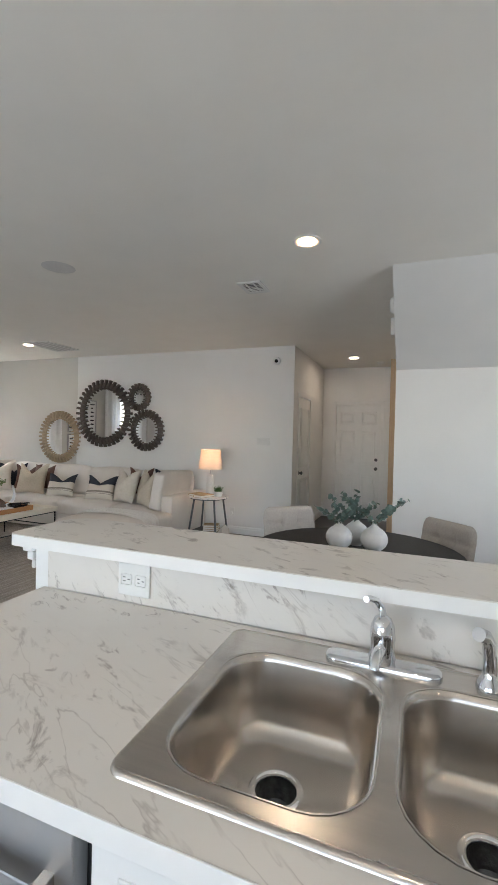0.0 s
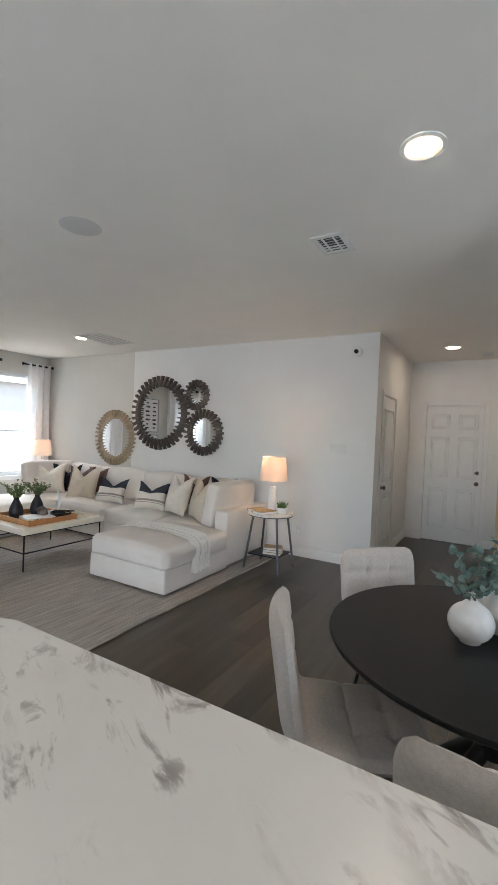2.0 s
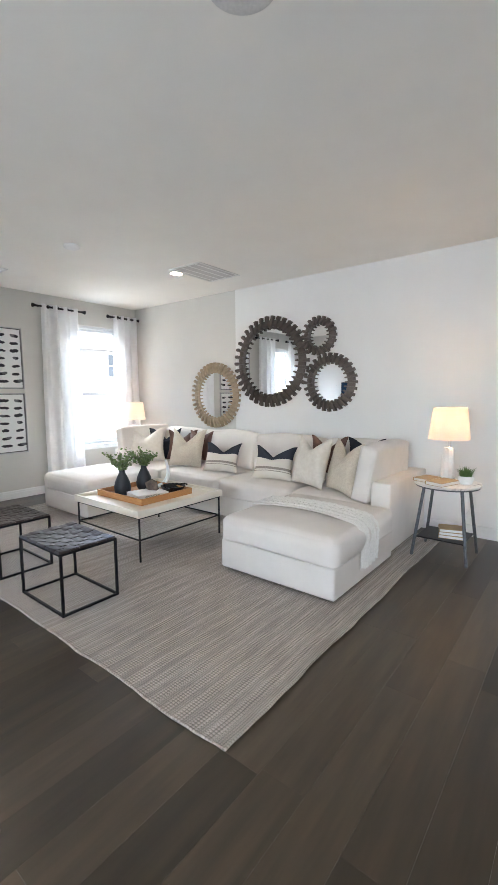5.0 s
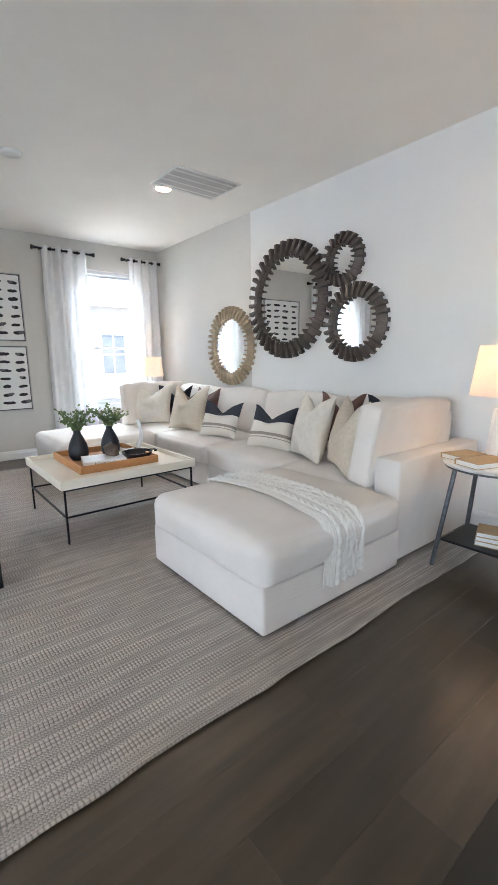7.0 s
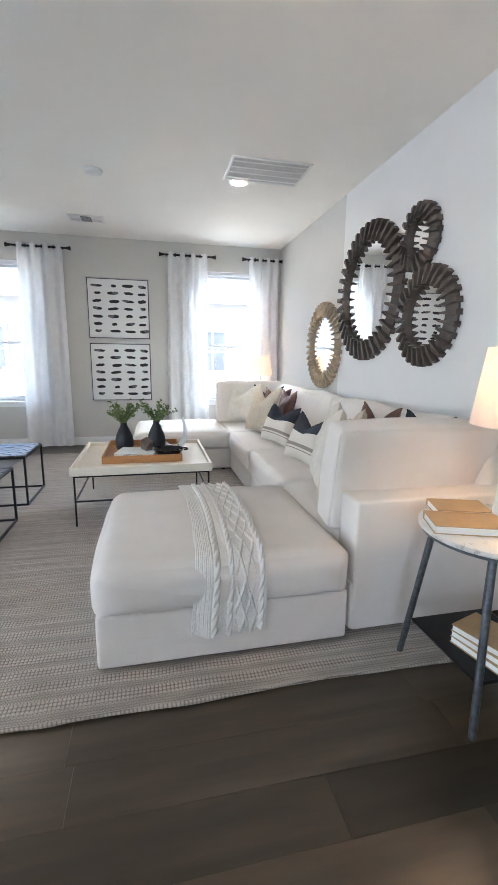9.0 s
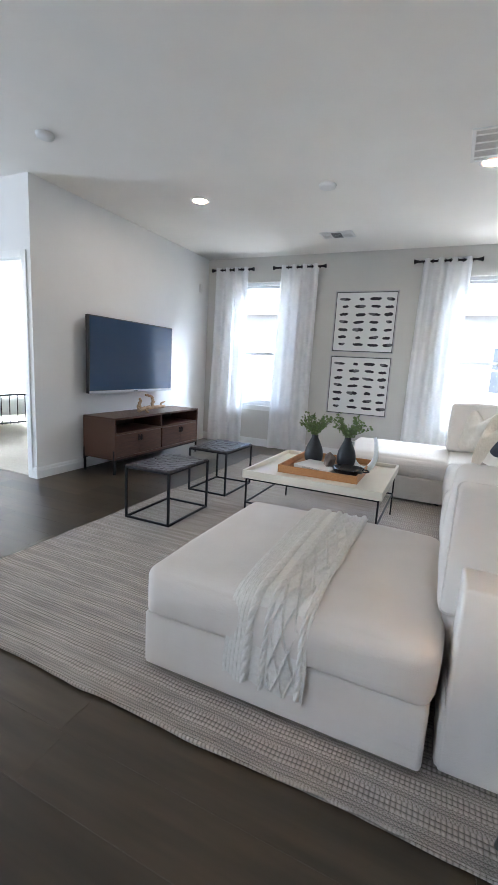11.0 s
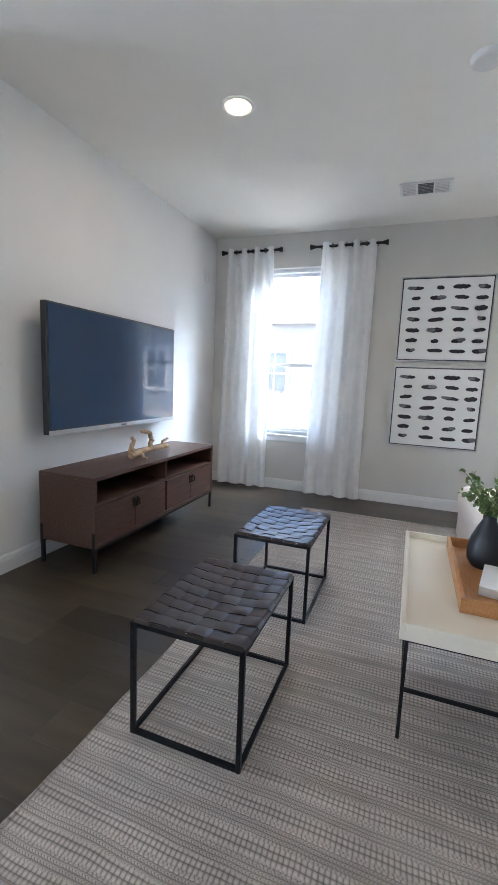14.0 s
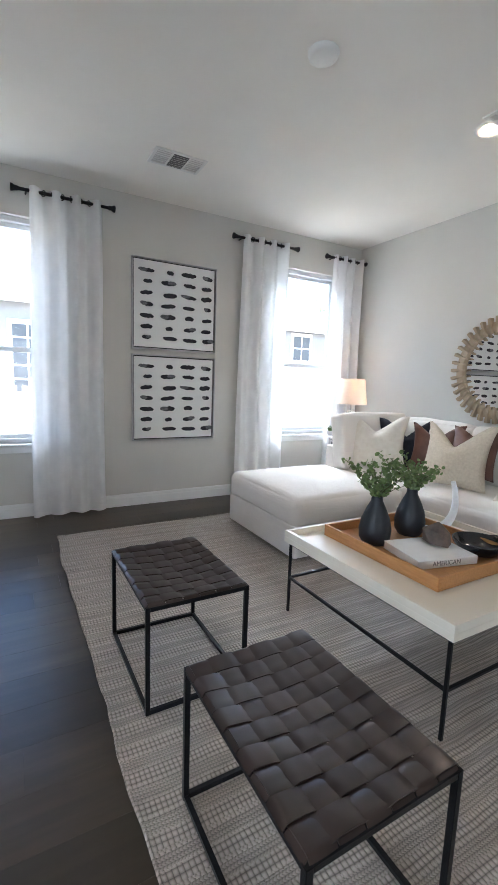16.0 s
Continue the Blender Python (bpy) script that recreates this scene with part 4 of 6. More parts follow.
def leafy_stems(parent, stems, height, spread, leaf, leaf_mat, stem_mat, per, seed, base=0.2, round_leaf=True, twig=0.008):
    """Stems from the vase's neck, each with many small leaves."""
    rng = random.Random(seed)
    lb = bmesh.new()
    for k in range(stems):
        a = 2 * math.pi * k / stems + rng.uniform(-0.5, 0.5)
        reach, top = spread * rng.uniform(0.45, 1.0), height * rng.uniform(0.6, 1.0)
        pts = []
        for i in range(9):
            f = i / 8
            pts.append(Vector((math.cos(a) * reach * f ** 1.5, math.sin(a) * reach * f ** 1.5, base - 0.03 + top * f)) + Vector((rng.uniform(-1, 1), rng.uniform(-1, 1), 0)) * 0.006 * f)
        part("stem", tube(pts, 0.0025, 5, r_end=0.001), stem_mat, parent, "", True)
        for i in range(per):
            f = 0.22 + 0.78 * i / (per - 1)
            q = f * 8
            j = min(7, int(q))
            p = pts[j].lerp(pts[j + 1], q - j)
            out = Vector((rng.uniform(-1, 1), rng.uniform(-1, 1), rng.uniform(-0.2, 0.9))).normalized()
            side = out.cross(Vector((rng.uniform(-1, 1), rng.uniform(-1, 1), rng.uniform(-1, 1)))).normalized()
            nrm = out.cross(side)
            size = leaf * rng.uniform(0.65, 1.25)
            p = p + Vector((rng.uniform(-1, 1), rng.uniform(-1, 1), rng.uniform(-0.7, 0.9))) * twig * (0.4 + f)
            p0 = p + out * size * 0.5
            ring = []
            for e in range(7):
                ang = 2 * math.pi * e / 7
                ring.append(lb.verts.new(p0 + out * size * (0.9 if round_leaf else 1.2) * math.cos(ang) + side * size * (0.8 if round_leaf else 0.5) * math.sin(ang) + nrm * size * 0.25 * math.sin(ang) ** 2))
            mid = lb.verts.new(p0 - nrm * size * 0.1)
            for e in range(7):
                lb.faces.new((mid, ring[e], ring[(e + 1) % 7]))
    return part("foliage", lb, leaf_mat, parent, "", True)


def black_vase(x, y, r, h, seed):
    t = thing("vase", pose(x, y, ZY), "matte black bottle vase with leafy green stems", "vase", "black vases on the tray")
    prof = ((0, 0), (r * 0.72, 0), (r * 0.95, h * 0.12), (r, h * 0.3), (r * 0.88, h * 0.52), (r * 0.6, h * 0.74), (r * 0.36, h * 0.9), (r * 0.34, h), (r * 0.28, h), (r * 0.3, h * 0.88), (0, h * 0.7))
    part("body", lathe(prof, 32), M_black_ceramic, t, "", True)
    leafy_stems(t, 20, 0.20, 0.19, 0.0125, M_leaf, M_stem, 26, seed, h, twig=0.016)


black_vase(-4.93, 3.90, 0.078, 0.235, 21)
black_vase(-4.95, 4.17, 0.078, 0.24, 22)


def book(name, m, w, d, h, cover, label, group=""):
    t = thing(name, m, label, "book", group)
    part("page_block", box(-w / 2 + 0.003, w / 2 - 0.004, -d / 2 + 0.004, d / 2 - 0.004, 0.003, h - 0.003), M_paper, t)
    part("cover", box(-w / 2, w / 2, -d / 2, d / 2, h - 0.003, h, 0.0008), cover, t)
    part("cover", box(-w / 2, w / 2, -d / 2, d / 2, 0, 0.003, 0.0008), cover, t)
    part("spine", box(-w / 2, w / 2, -d / 2 - 0.003, -d / 2, 0, h, 0.0008), cover, t)
    return t


def words(text, size, m, parent, material, name="lettering"):
    c = bpy.data.curves.new(name, "FONT")
    c.body, c.size, c.extrude, c.align_x, c.align_y = text, size, 0.0003, "CENTER", "CENTER"
    ob = bpy.data.objects.new(name, c)
    me = bpy.data.meshes.new_from_object(ob)
    bpy.data.objects.remove(ob)
    me.materials.clear()
    me.materials.append(material)
    o2 = new(name, me)
    o2.parent = parent
    o2.matrix_basis = m
    return o2


bk = book("coffee_table_book", pose(-4.705, 4.015, ZY, 0, 0, 78), 0.31, 0.25, 0.036, M_bookwhite, "white hardback with a lettered spine in the tray")
words("AMERICAN", 0.030, pose(-0.01, -0.0285 - 0.0995, 0.018, 90, 0, 0), bk, M_ink)


def stone_bookend():
    bm = bmesh.new()
    rng = random.Random(5)
    bmesh.ops.create_icosphere(bm, subdivisions=1, radius=0.074)
    for v in bm.verts:
        v.co = Vector((v.co.x * 1.0, v.co.y * 0.7, max(-0.045, v.co.z * 0.95)))
        v.co *= 1 + 0.28 * noise.noise(v.co * 18)
        v.co.z += 0.045
    low = min(v.co.z for v in bm.verts)
    for v in bm.verts:
        v.co.z = max(0.0, v.co.z - low - 0.008)
    solo("stone_ornament", bm, M_stone, "rough grey-brown stone lying on the book", "ornament", m=pose(-4.72, 4.09, ZY + 0.0365, 0, 0, 20))


stone_bookend()
bw = thing("bowl", pose(-4.62, 4.26, ZY + 0.001), "glossy black shallow bowl in the tray", "bowl")
part("body", lathe(((0, 0), (0.06, 0), (0.085, 0.012), (0.115, 0.045), (0.120, 0.062), (0.115, 0.062), (0.105, 0.046), (0.075, 0.018), (0, 0.014)), 40), M_gloss_black, bw, "", True)
part("handle", tube([(0.02 + 0.04 * math.cos(a), 0.118 + 0.035 * math.sin(a), 0.058) for a in [math.pi * i / 10 for i in range(11)]], 0.006, 8), M_gloss_black, bw, "", True)


def glass_ring():
    """An open crescent of frosted glass, thick below and tapering to both tips."""
    t = thing("glass_ornament", pose(-4.93, 4.305, ZY + 0.0, 0, 0, 60), "frosted white glass crescent ornament on the tray", "ornament")
    bm = bmesh.new()
    left = [(0.115 * math.cos(a), 0, 0.15 + 0.15 * math.sin(a) + 0.03 * max(0, math.sin(a))) for a in [radians(270 - 108 * i / 20) for i in range(21)]]
    right = [(0.125 * math.cos(a), 0, 0.15 + 0.15 * math.sin(a) + 0.07 * max(0, math.sin(a))) for a in [radians(270 + 125 * i / 20) for i in range(21)]]
    tube(left, 0.030, 14, bm, 0.012)
    tube(right, 0.030, 14, bm, 0.012)
    part("crescent", bm, M_frost, t, "", True)
    part("foot", lathe(((0, -0.03), (0.05, -0.03), (0.045, -0.018), (0, -0.012)), 20), M_frost, t, "", True).location = (0, 0, 0.03)


glass_ring()


def woven_stool(x, y, label):
    """A black metal cube frame with a seat of flat leather straps woven over and under, sagging a little."""
    t = thing("woven_stool", pose(x, y, ZR), label, "stool", "woven leather stools")
    w, d, h = 0.54, 0.385, 0.405
    frame_bars(t, w, d, h, 0.008, rails=((0.008, "xy"), (h - 0.008, "xy")))
    nl, nc = 6, 9
    pw, pd = w / nc, d / nl

    def sag(x, y):
        return -0.019 * (1 - (2 * x / w) ** 2) * (1 - (2 * y / d) ** 2)

    def strap(along_x, k):
        n = nc if along_x else nl
        wide = (pd if along_x else pw) * 0.47
        mid = (-d / 2 + pd * (k + 0.5)) if along_x else (-w / 2 + pw * (k + 0.5))
        length = w if along_x else d

        def fn(u, v):
            s = (u - 0.5) * (length + 0.013)
            c = mid + (v - 0.5) * 2 * wide
            phase = (u * n - 0.5) + k
            lift = 0.0023 * max(-1.0, min(1.0, 1.9 * math.cos(math.pi * phase))) * (1 if along_x else -1)
            crown = 0.0013 * (1 - (2 * v - 1) ** 2)
            px, py = (s, c) if along_x else (c, s)
            end = max(0.0, abs(s) - length / 2 + 0.006) / 0.0125
            return Vector((px, py, h + 0.0075 + lift + crown + sag(px, py) - 0.012 * end ** 2))

        ob = part("strap", sheet(n * 8, 4, fn, 0.0026), M_strap, t, "", True)
        return ob

    for k in range(nl):
        strap(True, k)
    for k in range(nc):
        strap(False, k)


woven_stool(-4.205, 2.945, "woven dark brown leather stool on black metal frame")
woven_stool(-5.095, 2.935, "woven dark brown leather stool nearer the window wall")


def console():
    x0, x1, y0, y1 = -6.43, -4.83, 1.40, 1.83
    t = thing("media_console", pose((x0 + x1) / 2, (y0 + y1) / 2, 0), "dark walnut media console with open shelves and drawers", "cabinet")
    w, d = x1 - x0, y1 - y0
    zb, zt = 0.155, 0.595
    part("top", box(-w / 2, w / 2, -d / 2, d / 2, zt - 0.022, zt, 0.002), M_walnut, t)
    part("bottom", box(-w / 2, w / 2, -d / 2, d / 2, zb, zb + 0.022, 0.002), M_walnut, t)
    for sx in (-1, 1):
        a, b = sorted((sx * w / 2, sx * (w / 2 - 0.022)))
        part("side_panel", box(a, b, -d / 2, d / 2, zb + 0.022, zt - 0.022, 0.001), M_walnut, t)
    part("back_panel", box(-w / 2 + 0.022, w / 2 - 0.022, -d / 2, -d / 2 + 0.012, zb + 0.022, zt - 0.022), M_inside, t)
    zs = 0.435
    part("shelf", box(-w / 2 + 0.022, w / 2 - 0.022, -d / 2 + 0.012, d / 2 - 0.006, zs - 0.018, zs, 0.001), M_walnut, t)
    part("divider", box(-0.011, 0.011, -d / 2 + 0.012, d / 2 - 0.006, zs, zt - 0.022, 0.001), M_walnut, t)
    part("divider", box(-0.011, 0.011, -d / 2 + 0.012, d / 2 - 0.03, zb + 0.022, zs - 0.018, 0.001), M_walnut, t)
    # two pairs of doors, their pulls side by side where a pair meets
    for sx in (-1, 1):
        a, b = sorted((sx * 0.014, sx * (w / 2 - 0.025)))
        mid = (a + b) / 2
        for lo, hi, px in ((a, mid - 0.0015, mid - 0.022), (mid + 0.0015, b, mid + 0.022)):
            dr = part("door", box(lo, hi, d / 2 - 0.024, d / 2 - 0.003, zb + 0.026, zs - 0.022, 0.002), M_walnut, t)
            part("pull_plate", box(px - 0.009, px + 0.009, d / 2 - 0.003, d / 2 + 0.002, zs - 0.115, zs - 0.045, 0.001), M_black, dr, "black pull plate")
            part("pull", tube([(px, d / 2 + 0.002, zs - 0.055), (px, d / 2 + 0.018, zs - 0.06), (px, d / 2 + 0.018, zs - 0.10), (px, d / 2 + 0.002, zs - 0.105)], 0.0045, 8), M_black, dr, "black bow pull", True)
    for sx in (-1, 1):
        for sy in (-1, 1):
            lx, ly = sx * (w / 2 - 0.008), sy * (d / 2 - 0.012)
            part("leg", box(lx - 0.010, lx + 0.010, ly - 0.010, ly + 0.010, 0, zb, 0.001), M_black, t)
            part("leg_bracket", box(*sorted((sx * (w / 2 + 0.0005), sx * (w / 2 + 0.005))), ly - 0.010, ly + 0.010, zb - 0.03, zb + 0.10, 0.001), M_black, t, "black corner bracket")
    for sy in (-1, 1):
        part("rail", box(-w / 2 + 0.022, w / 2 - 0.022, sy * (d / 2 - 0.012) - 0.008, sy * (d / 2 - 0.012) + 0.008, zb - 0.018, zb - 0.0005, 0.001), M_black, t)


console()


def driftwood():
    t = thing("driftwood_ornament", pose(-5.62, 1.66, 0.5955), "pale twisted driftwood piece on the console", "ornament")
    rng = random.Random(9)

    def branch(name, pts, r0, r1):
        pts = [Vector(p) for p in pts]
        fine = []
        for a, b in zip(pts, pts[1:]):
            for i in range(5):
                fine.append(a.lerp(b, i / 5) + Vector((rng.uniform(-1, 1), rng.uniform(-1, 1), rng.uniform(-1, 1))) * 0.006)
        fine.append(pts[-1])
        part(name, tube(fine, r0, 8, r_end=r1), M_driftwood, t, "", True)

    branch("branch", ((0.20, 0.0, 0.03), (0.08, 0.0, 0.045), (-0.04, 0.0, 0.05), (-0.17, 0.01, 0.045), (-0.26, 0.02, 0.055)), 0.026, 0.018)
    branch("branch", ((0.17, 0.0, 0.04), (0.20, 0.0, 0.09), (0.17, 0.0, 0.13), (0.19, 0.0, 0.17)), 0.020, 0.012)
    branch("branch", ((-0.02, 0.0, 0.05), (-0.06, 0.0, 0.11), (-0.04, 0.0, 0.17), (0.03, 0.0, 0.195), (0.09, 0.0, 0.20)), 0.020, 0.012)
    branch("branch", ((0.18, 0.0, 0.035), (0.25, 0.02, 0.07), (0.22, 0.02, 0.13)), 0.014, 0.007)
    branch("branch", ((-0.20, 0.0, 0.045), (-0.24, -0.01, 0.09), (-0.30, 0.0, 0.10)), 0.015, 0.008)
    branch("branch", ((0.10, 0.02, 0.03), (0.12, 0.06, 0.012), (0.13, 0.08, 0.008)), 0.014, 0.008)


driftwood()


def television():
    x0, x1, z0, z1 = -6.30, -4.845, 0.82, 1.625
    t = thing("television", pose((x0 + x1) / 2, TVY, 0), "large flat television on the wall, switched off", "television")
    w = x1 - x0
    part("mount", box(-0.25, 0.25, 0.001, 0.10, 1.0, 1.4, 0.004), M_black, t, "black wall bracket")
    part("case", box(-w / 2, w / 2, 0.10, 0.145, z0, z1, 0.004), M_bezel, t)
    part("screen", box(-w / 2 + 0.012, w / 2 - 0.012, 0.1455, 0.148, z0 + 0.03, z1 - 0.012, 0.0005), M_screen, t, "dark glossy screen")
    part("trim_strip", box(-w / 2, w / 2, 0.1455, 0.151, z0 - 0.004, z0 + 0.026, 0.002), M_silver, t, "silver lower strip")
    part("logo_bar", box(-0.035, 0.035, 0.151, 0.1525, z0 + 0.006, z0 + 0.016), M_bezel, t)


television()


def curtain(name, y0, y1, seed, z_top=2.60, rod_ext=(0.06, 0.06)):
    """A sheer grommet-top panel on its own short black rod along the window wall."""
    rng = random.Random(seed)
    xr = WX + 0.085
    rod = thing("curtain_rod", pose(xr, (y0 + y1) / 2, 2.565), "short black metal curtain rod with round ends", "curtain rod", "curtain rods")
    hw = (y1 - y0) / 2
    a, b = -hw - rod_ext[0], hw + rod_ext[1]
    part("rod", tube([(0, a, 0), (0, b, 0)], 0.0125, 12), M_black, rod, "", True)
    for e, s in ((a, -1), (b, 1)):
        f = lathe(((0, 0), (0.014, 0), (0.018, 0.012), (0.016, 0.02), (0.027, 0.045), (0.027, 0.055), (0, 0.057)), 20)
        part("finial", f, M_black, rod, "", True).matrix_basis = pose(0, e - 0.0 * s, 0, -90 * s, 0, 0)
    for e in (a + 0.05, b - 0.05):
        part("bracket", tube([(0, e, -0.002), (-0.083, e, -0.002)], 0.007, 8), M_black, rod, "", True)
    t = thing(name, pose(xr, (y0 + y1) / 2, 0), "sheer white grommet curtain hanging to the floor", "curtain", "sheer curtains")
    waves = 3.5
    ph = rng.uniform(-0.15, 0.15)

    def fn(u, v):
        z = z_top - 0.004 - v * (z_top - 0.016)
        flare = 1.0 + 0.10 * v
        yy = (u - 0.5) * 2 * hw * flare + 0.012 * math.sin(3 * v + seed)
        amp = 0.040 * (1 - 0.25 * v) * (1 + 0.25 * math.sin(u * 11 + seed))
        wave = math.sin(2 * math.pi * waves * u + ph + 0.5 * v * math.sin(5 * u + seed))
        x = amp * wave + 0.012 * v * noise.noise(Vector((u * 6, v * 3, seed)))
        x += 0.005 * noise.noise(Vector((u * 22, v * 2, seed + 4)))
        return Vector((max(-0.078, x), yy, z + (0.006 * noise.noise(Vector((u * 9, 0, seed))) if v > 0.98 else 0)))

    part("panel", sheet(110, 46, fn), M_curtain, t, "", True)

    for k in range(8):
        u = (k + 0.5) / 8
        p = fn(u, 0.02)
        g = tube([(0.021 * math.cos(q), 0, 0.021 * math.sin(q)) for q in [2 * math.pi * i / 16 for i in range(16)]], 0.004, 6, closed=True)
        part("grommet", g, M_black, t, "black grommet", True).matrix_basis = pose(0, p.y, 2.565, 0, 0, 35 if k % 2 else -35)


curtain("curtain", 1.50, 2.03, 1, rod_ext=(0.0, 0.04))
curtain("curtain", 2.54, 3.07, 2)
curtain("curtain", 4.40, 4.93, 3)
curtain("curtain", 5.53, 5.95, 4, rod_ext=(0.06, 0.0))


def stroke(cy, cz, half, tall, skew, q, r, x):
    """One dab of a flat brush on the canvas."""
    bm = bmesh.new()
    top, low = [], []
    n = 14
    for i in range(n + 1):
        f = 2 * i / n - 1
        env = (1 - abs(f) ** 3.5) ** 0.6
        jit = 0.35 * noise.noise(Vector((f * 3, q, r)))
        yy = f * half
        top.append(bm.verts.new((x, cy + yy, cz + skew * yy + tall * env * (0.85 + jit))))
        low.append(bm.verts.new((x, cy + yy, cz + skew * yy - tall * env * (0.85 - 0.8 * jit))))
    for i in range(n):
        if i == 0:
            bm.faces.new((top[1], low[1], low[0]))
        elif i == n - 1:
            bm.faces.new((top[i], low[i], low[i + 1]))
        else:
            bm.faces.new((top[i], low[i], low[i + 1], top[i + 1]))
    return bm


def wall_art(z0, z1, label):
    """A framed canvas with four columns of seven brush strokes."""
    y0, y1 = 3.335, 4.145
    t = thing("framed_art", pose(WX, (y0 + y1) / 2, z0), label, "artwork", "stacked canvases")
    w, h = y1 - y0, z1 - z0
    part("canvas", box(0.006, 0.026, -w / 2 + 0.02, w / 2 - 0.02, 0.02, h - 0.02), M_canvas, t)
    for a in ((-w / 2, -w / 2 + 0.009, 0, h), (w / 2 - 0.009, w / 2, 0, h), (-w / 2 + 0.009, w / 2 - 0.009, 0, 0.009), (-w / 2 + 0.009, w / 2 - 0.009, h - 0.009, h)):
        part("frame_bar", box(0.001, 0.042, *a[:2], *a[2:], 0.001), M_silver, t, "silver frame edge")
    # dark strips put the shadow between canvas and frame into the colour
    for a in ((-w / 2 + 0.009, -w / 2 + 0.02, 0.009, h - 0.009), (w / 2 - 0.02, w / 2 - 0.009, 0.009, h - 0.009), (-w / 2 + 0.02, w / 2 - 0.02, 0.009, 0.02), (-w / 2 + 0.02, w / 2 - 0.02, h - 0.02, h - 0.009)):
        part("gap_strip", box(0.001, 0.012, *a), M_bezel, t, "dark strip painted as the shadow gap")
    rng = random.Random(7)
    for r in range(7):
        for c in range(4):
            cy = (-0.265 + 0.20 * c - (0.02 if c == 3 else 0)) + rng.uniform(-0.012, 0.012)
            cz = h - 0.10 - r * (h - 0.20) / 6 + rng.uniform(-0.006, 0.006)
            half = rng.uniform(0.055, 0.078) * (0.82 if c == 3 else 1) * (0.6 if (r + c) % 5 == 1 else 1)
            tall = rng.uniform(0.018, 0.026)
            skew = rng.uniform(-0.10, 0.10)
            q = rng.uniform(0, 9)
            part("brush_stroke", stroke(cy, cz, half, tall, skew, q, r, 0.0270), M_ink, t)
            if (2 * r + c) % 3 == 0:
                end = rng.choice((-1, 1)) * half * 0.55
                part("ink_wash", stroke(cy + end, cz + skew * end + 0.004, half * 0.62, tall * 0.85, skew, q + 3, r, 0.0275), M_ink_grey, t, "thin grey ink at the stroke's end")


wall_art(1.455, 2.245, "framed canvas of dark brush strokes above its twin")
wall_art(0.615, 1.405, "framed canvas of dark brush strokes below its twin")


def gear_mirror(x, z, R, r_in, teeth, material, depth, proud, label):
    """A round mirror in a cog-like frame: wedge teeth with gaps round a ring."""
    t = thing("gear_mirror", pose(x, WY - proud, z), label, "mirror", "gear mirrors on the wall")
    tilt = pose(0, 0, 0, 90, 0, 0)
    rim = R * 0.915
    ring = lathe(((r_in + 0.004, 0.0), (rim, 0.0), (rim, 0.016), (r_in + 0.4 * (rim - r_in), depth * 0.55), (r_in + 0.004, depth * 0.55), (r_in, depth * 0.4), (r_in + 0.004, 0.0)), 72)
    part("ring", ring, material, t, "", True).matrix_basis = tilt
    me = None
    for k in range(teeth):
        if me is None:
            a_in, a_out = math.pi / teeth * 0.30, math.pi / teeth * 0.50
            bm = bmesh.new()
            ri, ro = r_in - 0.022 * R / 0.5, R
            pts = []
            for rr, half, z0, z1 in ((ri, a_in, depth * 0.50, depth * 0.95), (ro, a_out, 0.004, depth * 0.62)):
                for s in (-1, 1):
                    for zz in (z0, z1):
                        pts.append(bm.verts.new((rr * math.cos(s * half), rr * math.sin(s * half) * (1.0 if zz == z0 else 0.72), zz)))
            i0, i1, i2, i3, o0, o1, o2, o3 = pts
            for f in ((i0, i1, i3, i2), (o0, o2, o3, o1), (i0, o0, o1, i1), (i2, i3, o3, o2), (i1, o1, o3, i3), (i0, i2, o2, o0)):
                bm.faces.new(f)
            ob = part("tooth", bm, material, t)
            me = ob.data
        else:
            ob = new("tooth", me)
            ob.parent = t
        ob.matrix_basis = tilt @ pose(0, 0, 0, 0, 0, 360 * k / teeth)
    g = part("mirror_glass", lathe(((0, 0.0), (r_in + 0.006, 0.0)), 64), M_mirror, t, "mirror glass", True)
    # the glass sits a little askew in its frame
    g.matrix_basis = pose(0, -0.012 - 0.034 * r_in, 0, 0, 0, -1.8) @ tilt
    part("backing", lathe(((0, 0.0), (r_in + 0.01, 0.0), (r_in + 0.01, 0.010), (0, 0.010)), 48), material, t).matrix_basis = tilt


gear_mirror(-4.68, 1.775, 0.565, 0.43, 38, M_gear, 0.085, 0.004, "large round mirror in a dark cog-shaped wooden frame")
gear_mirror(-3.985, 2.04, 0.225, 0.135, 20, M_gear, 0.085, 0.004, "small round mirror in a dark cog-shaped frame")
gear_mirror(-3.835, 1.505, 0.335, 0.225, 28, M_gear, 0.085, 0.004, "medium round mirror in a dark cog-shaped frame")
gear_mirror(-5.63, 1.36, 0.455, 0.335, 40, M_geartan, 0.075, 0.004, "round mirror in a bleached tan cog-shaped frame")


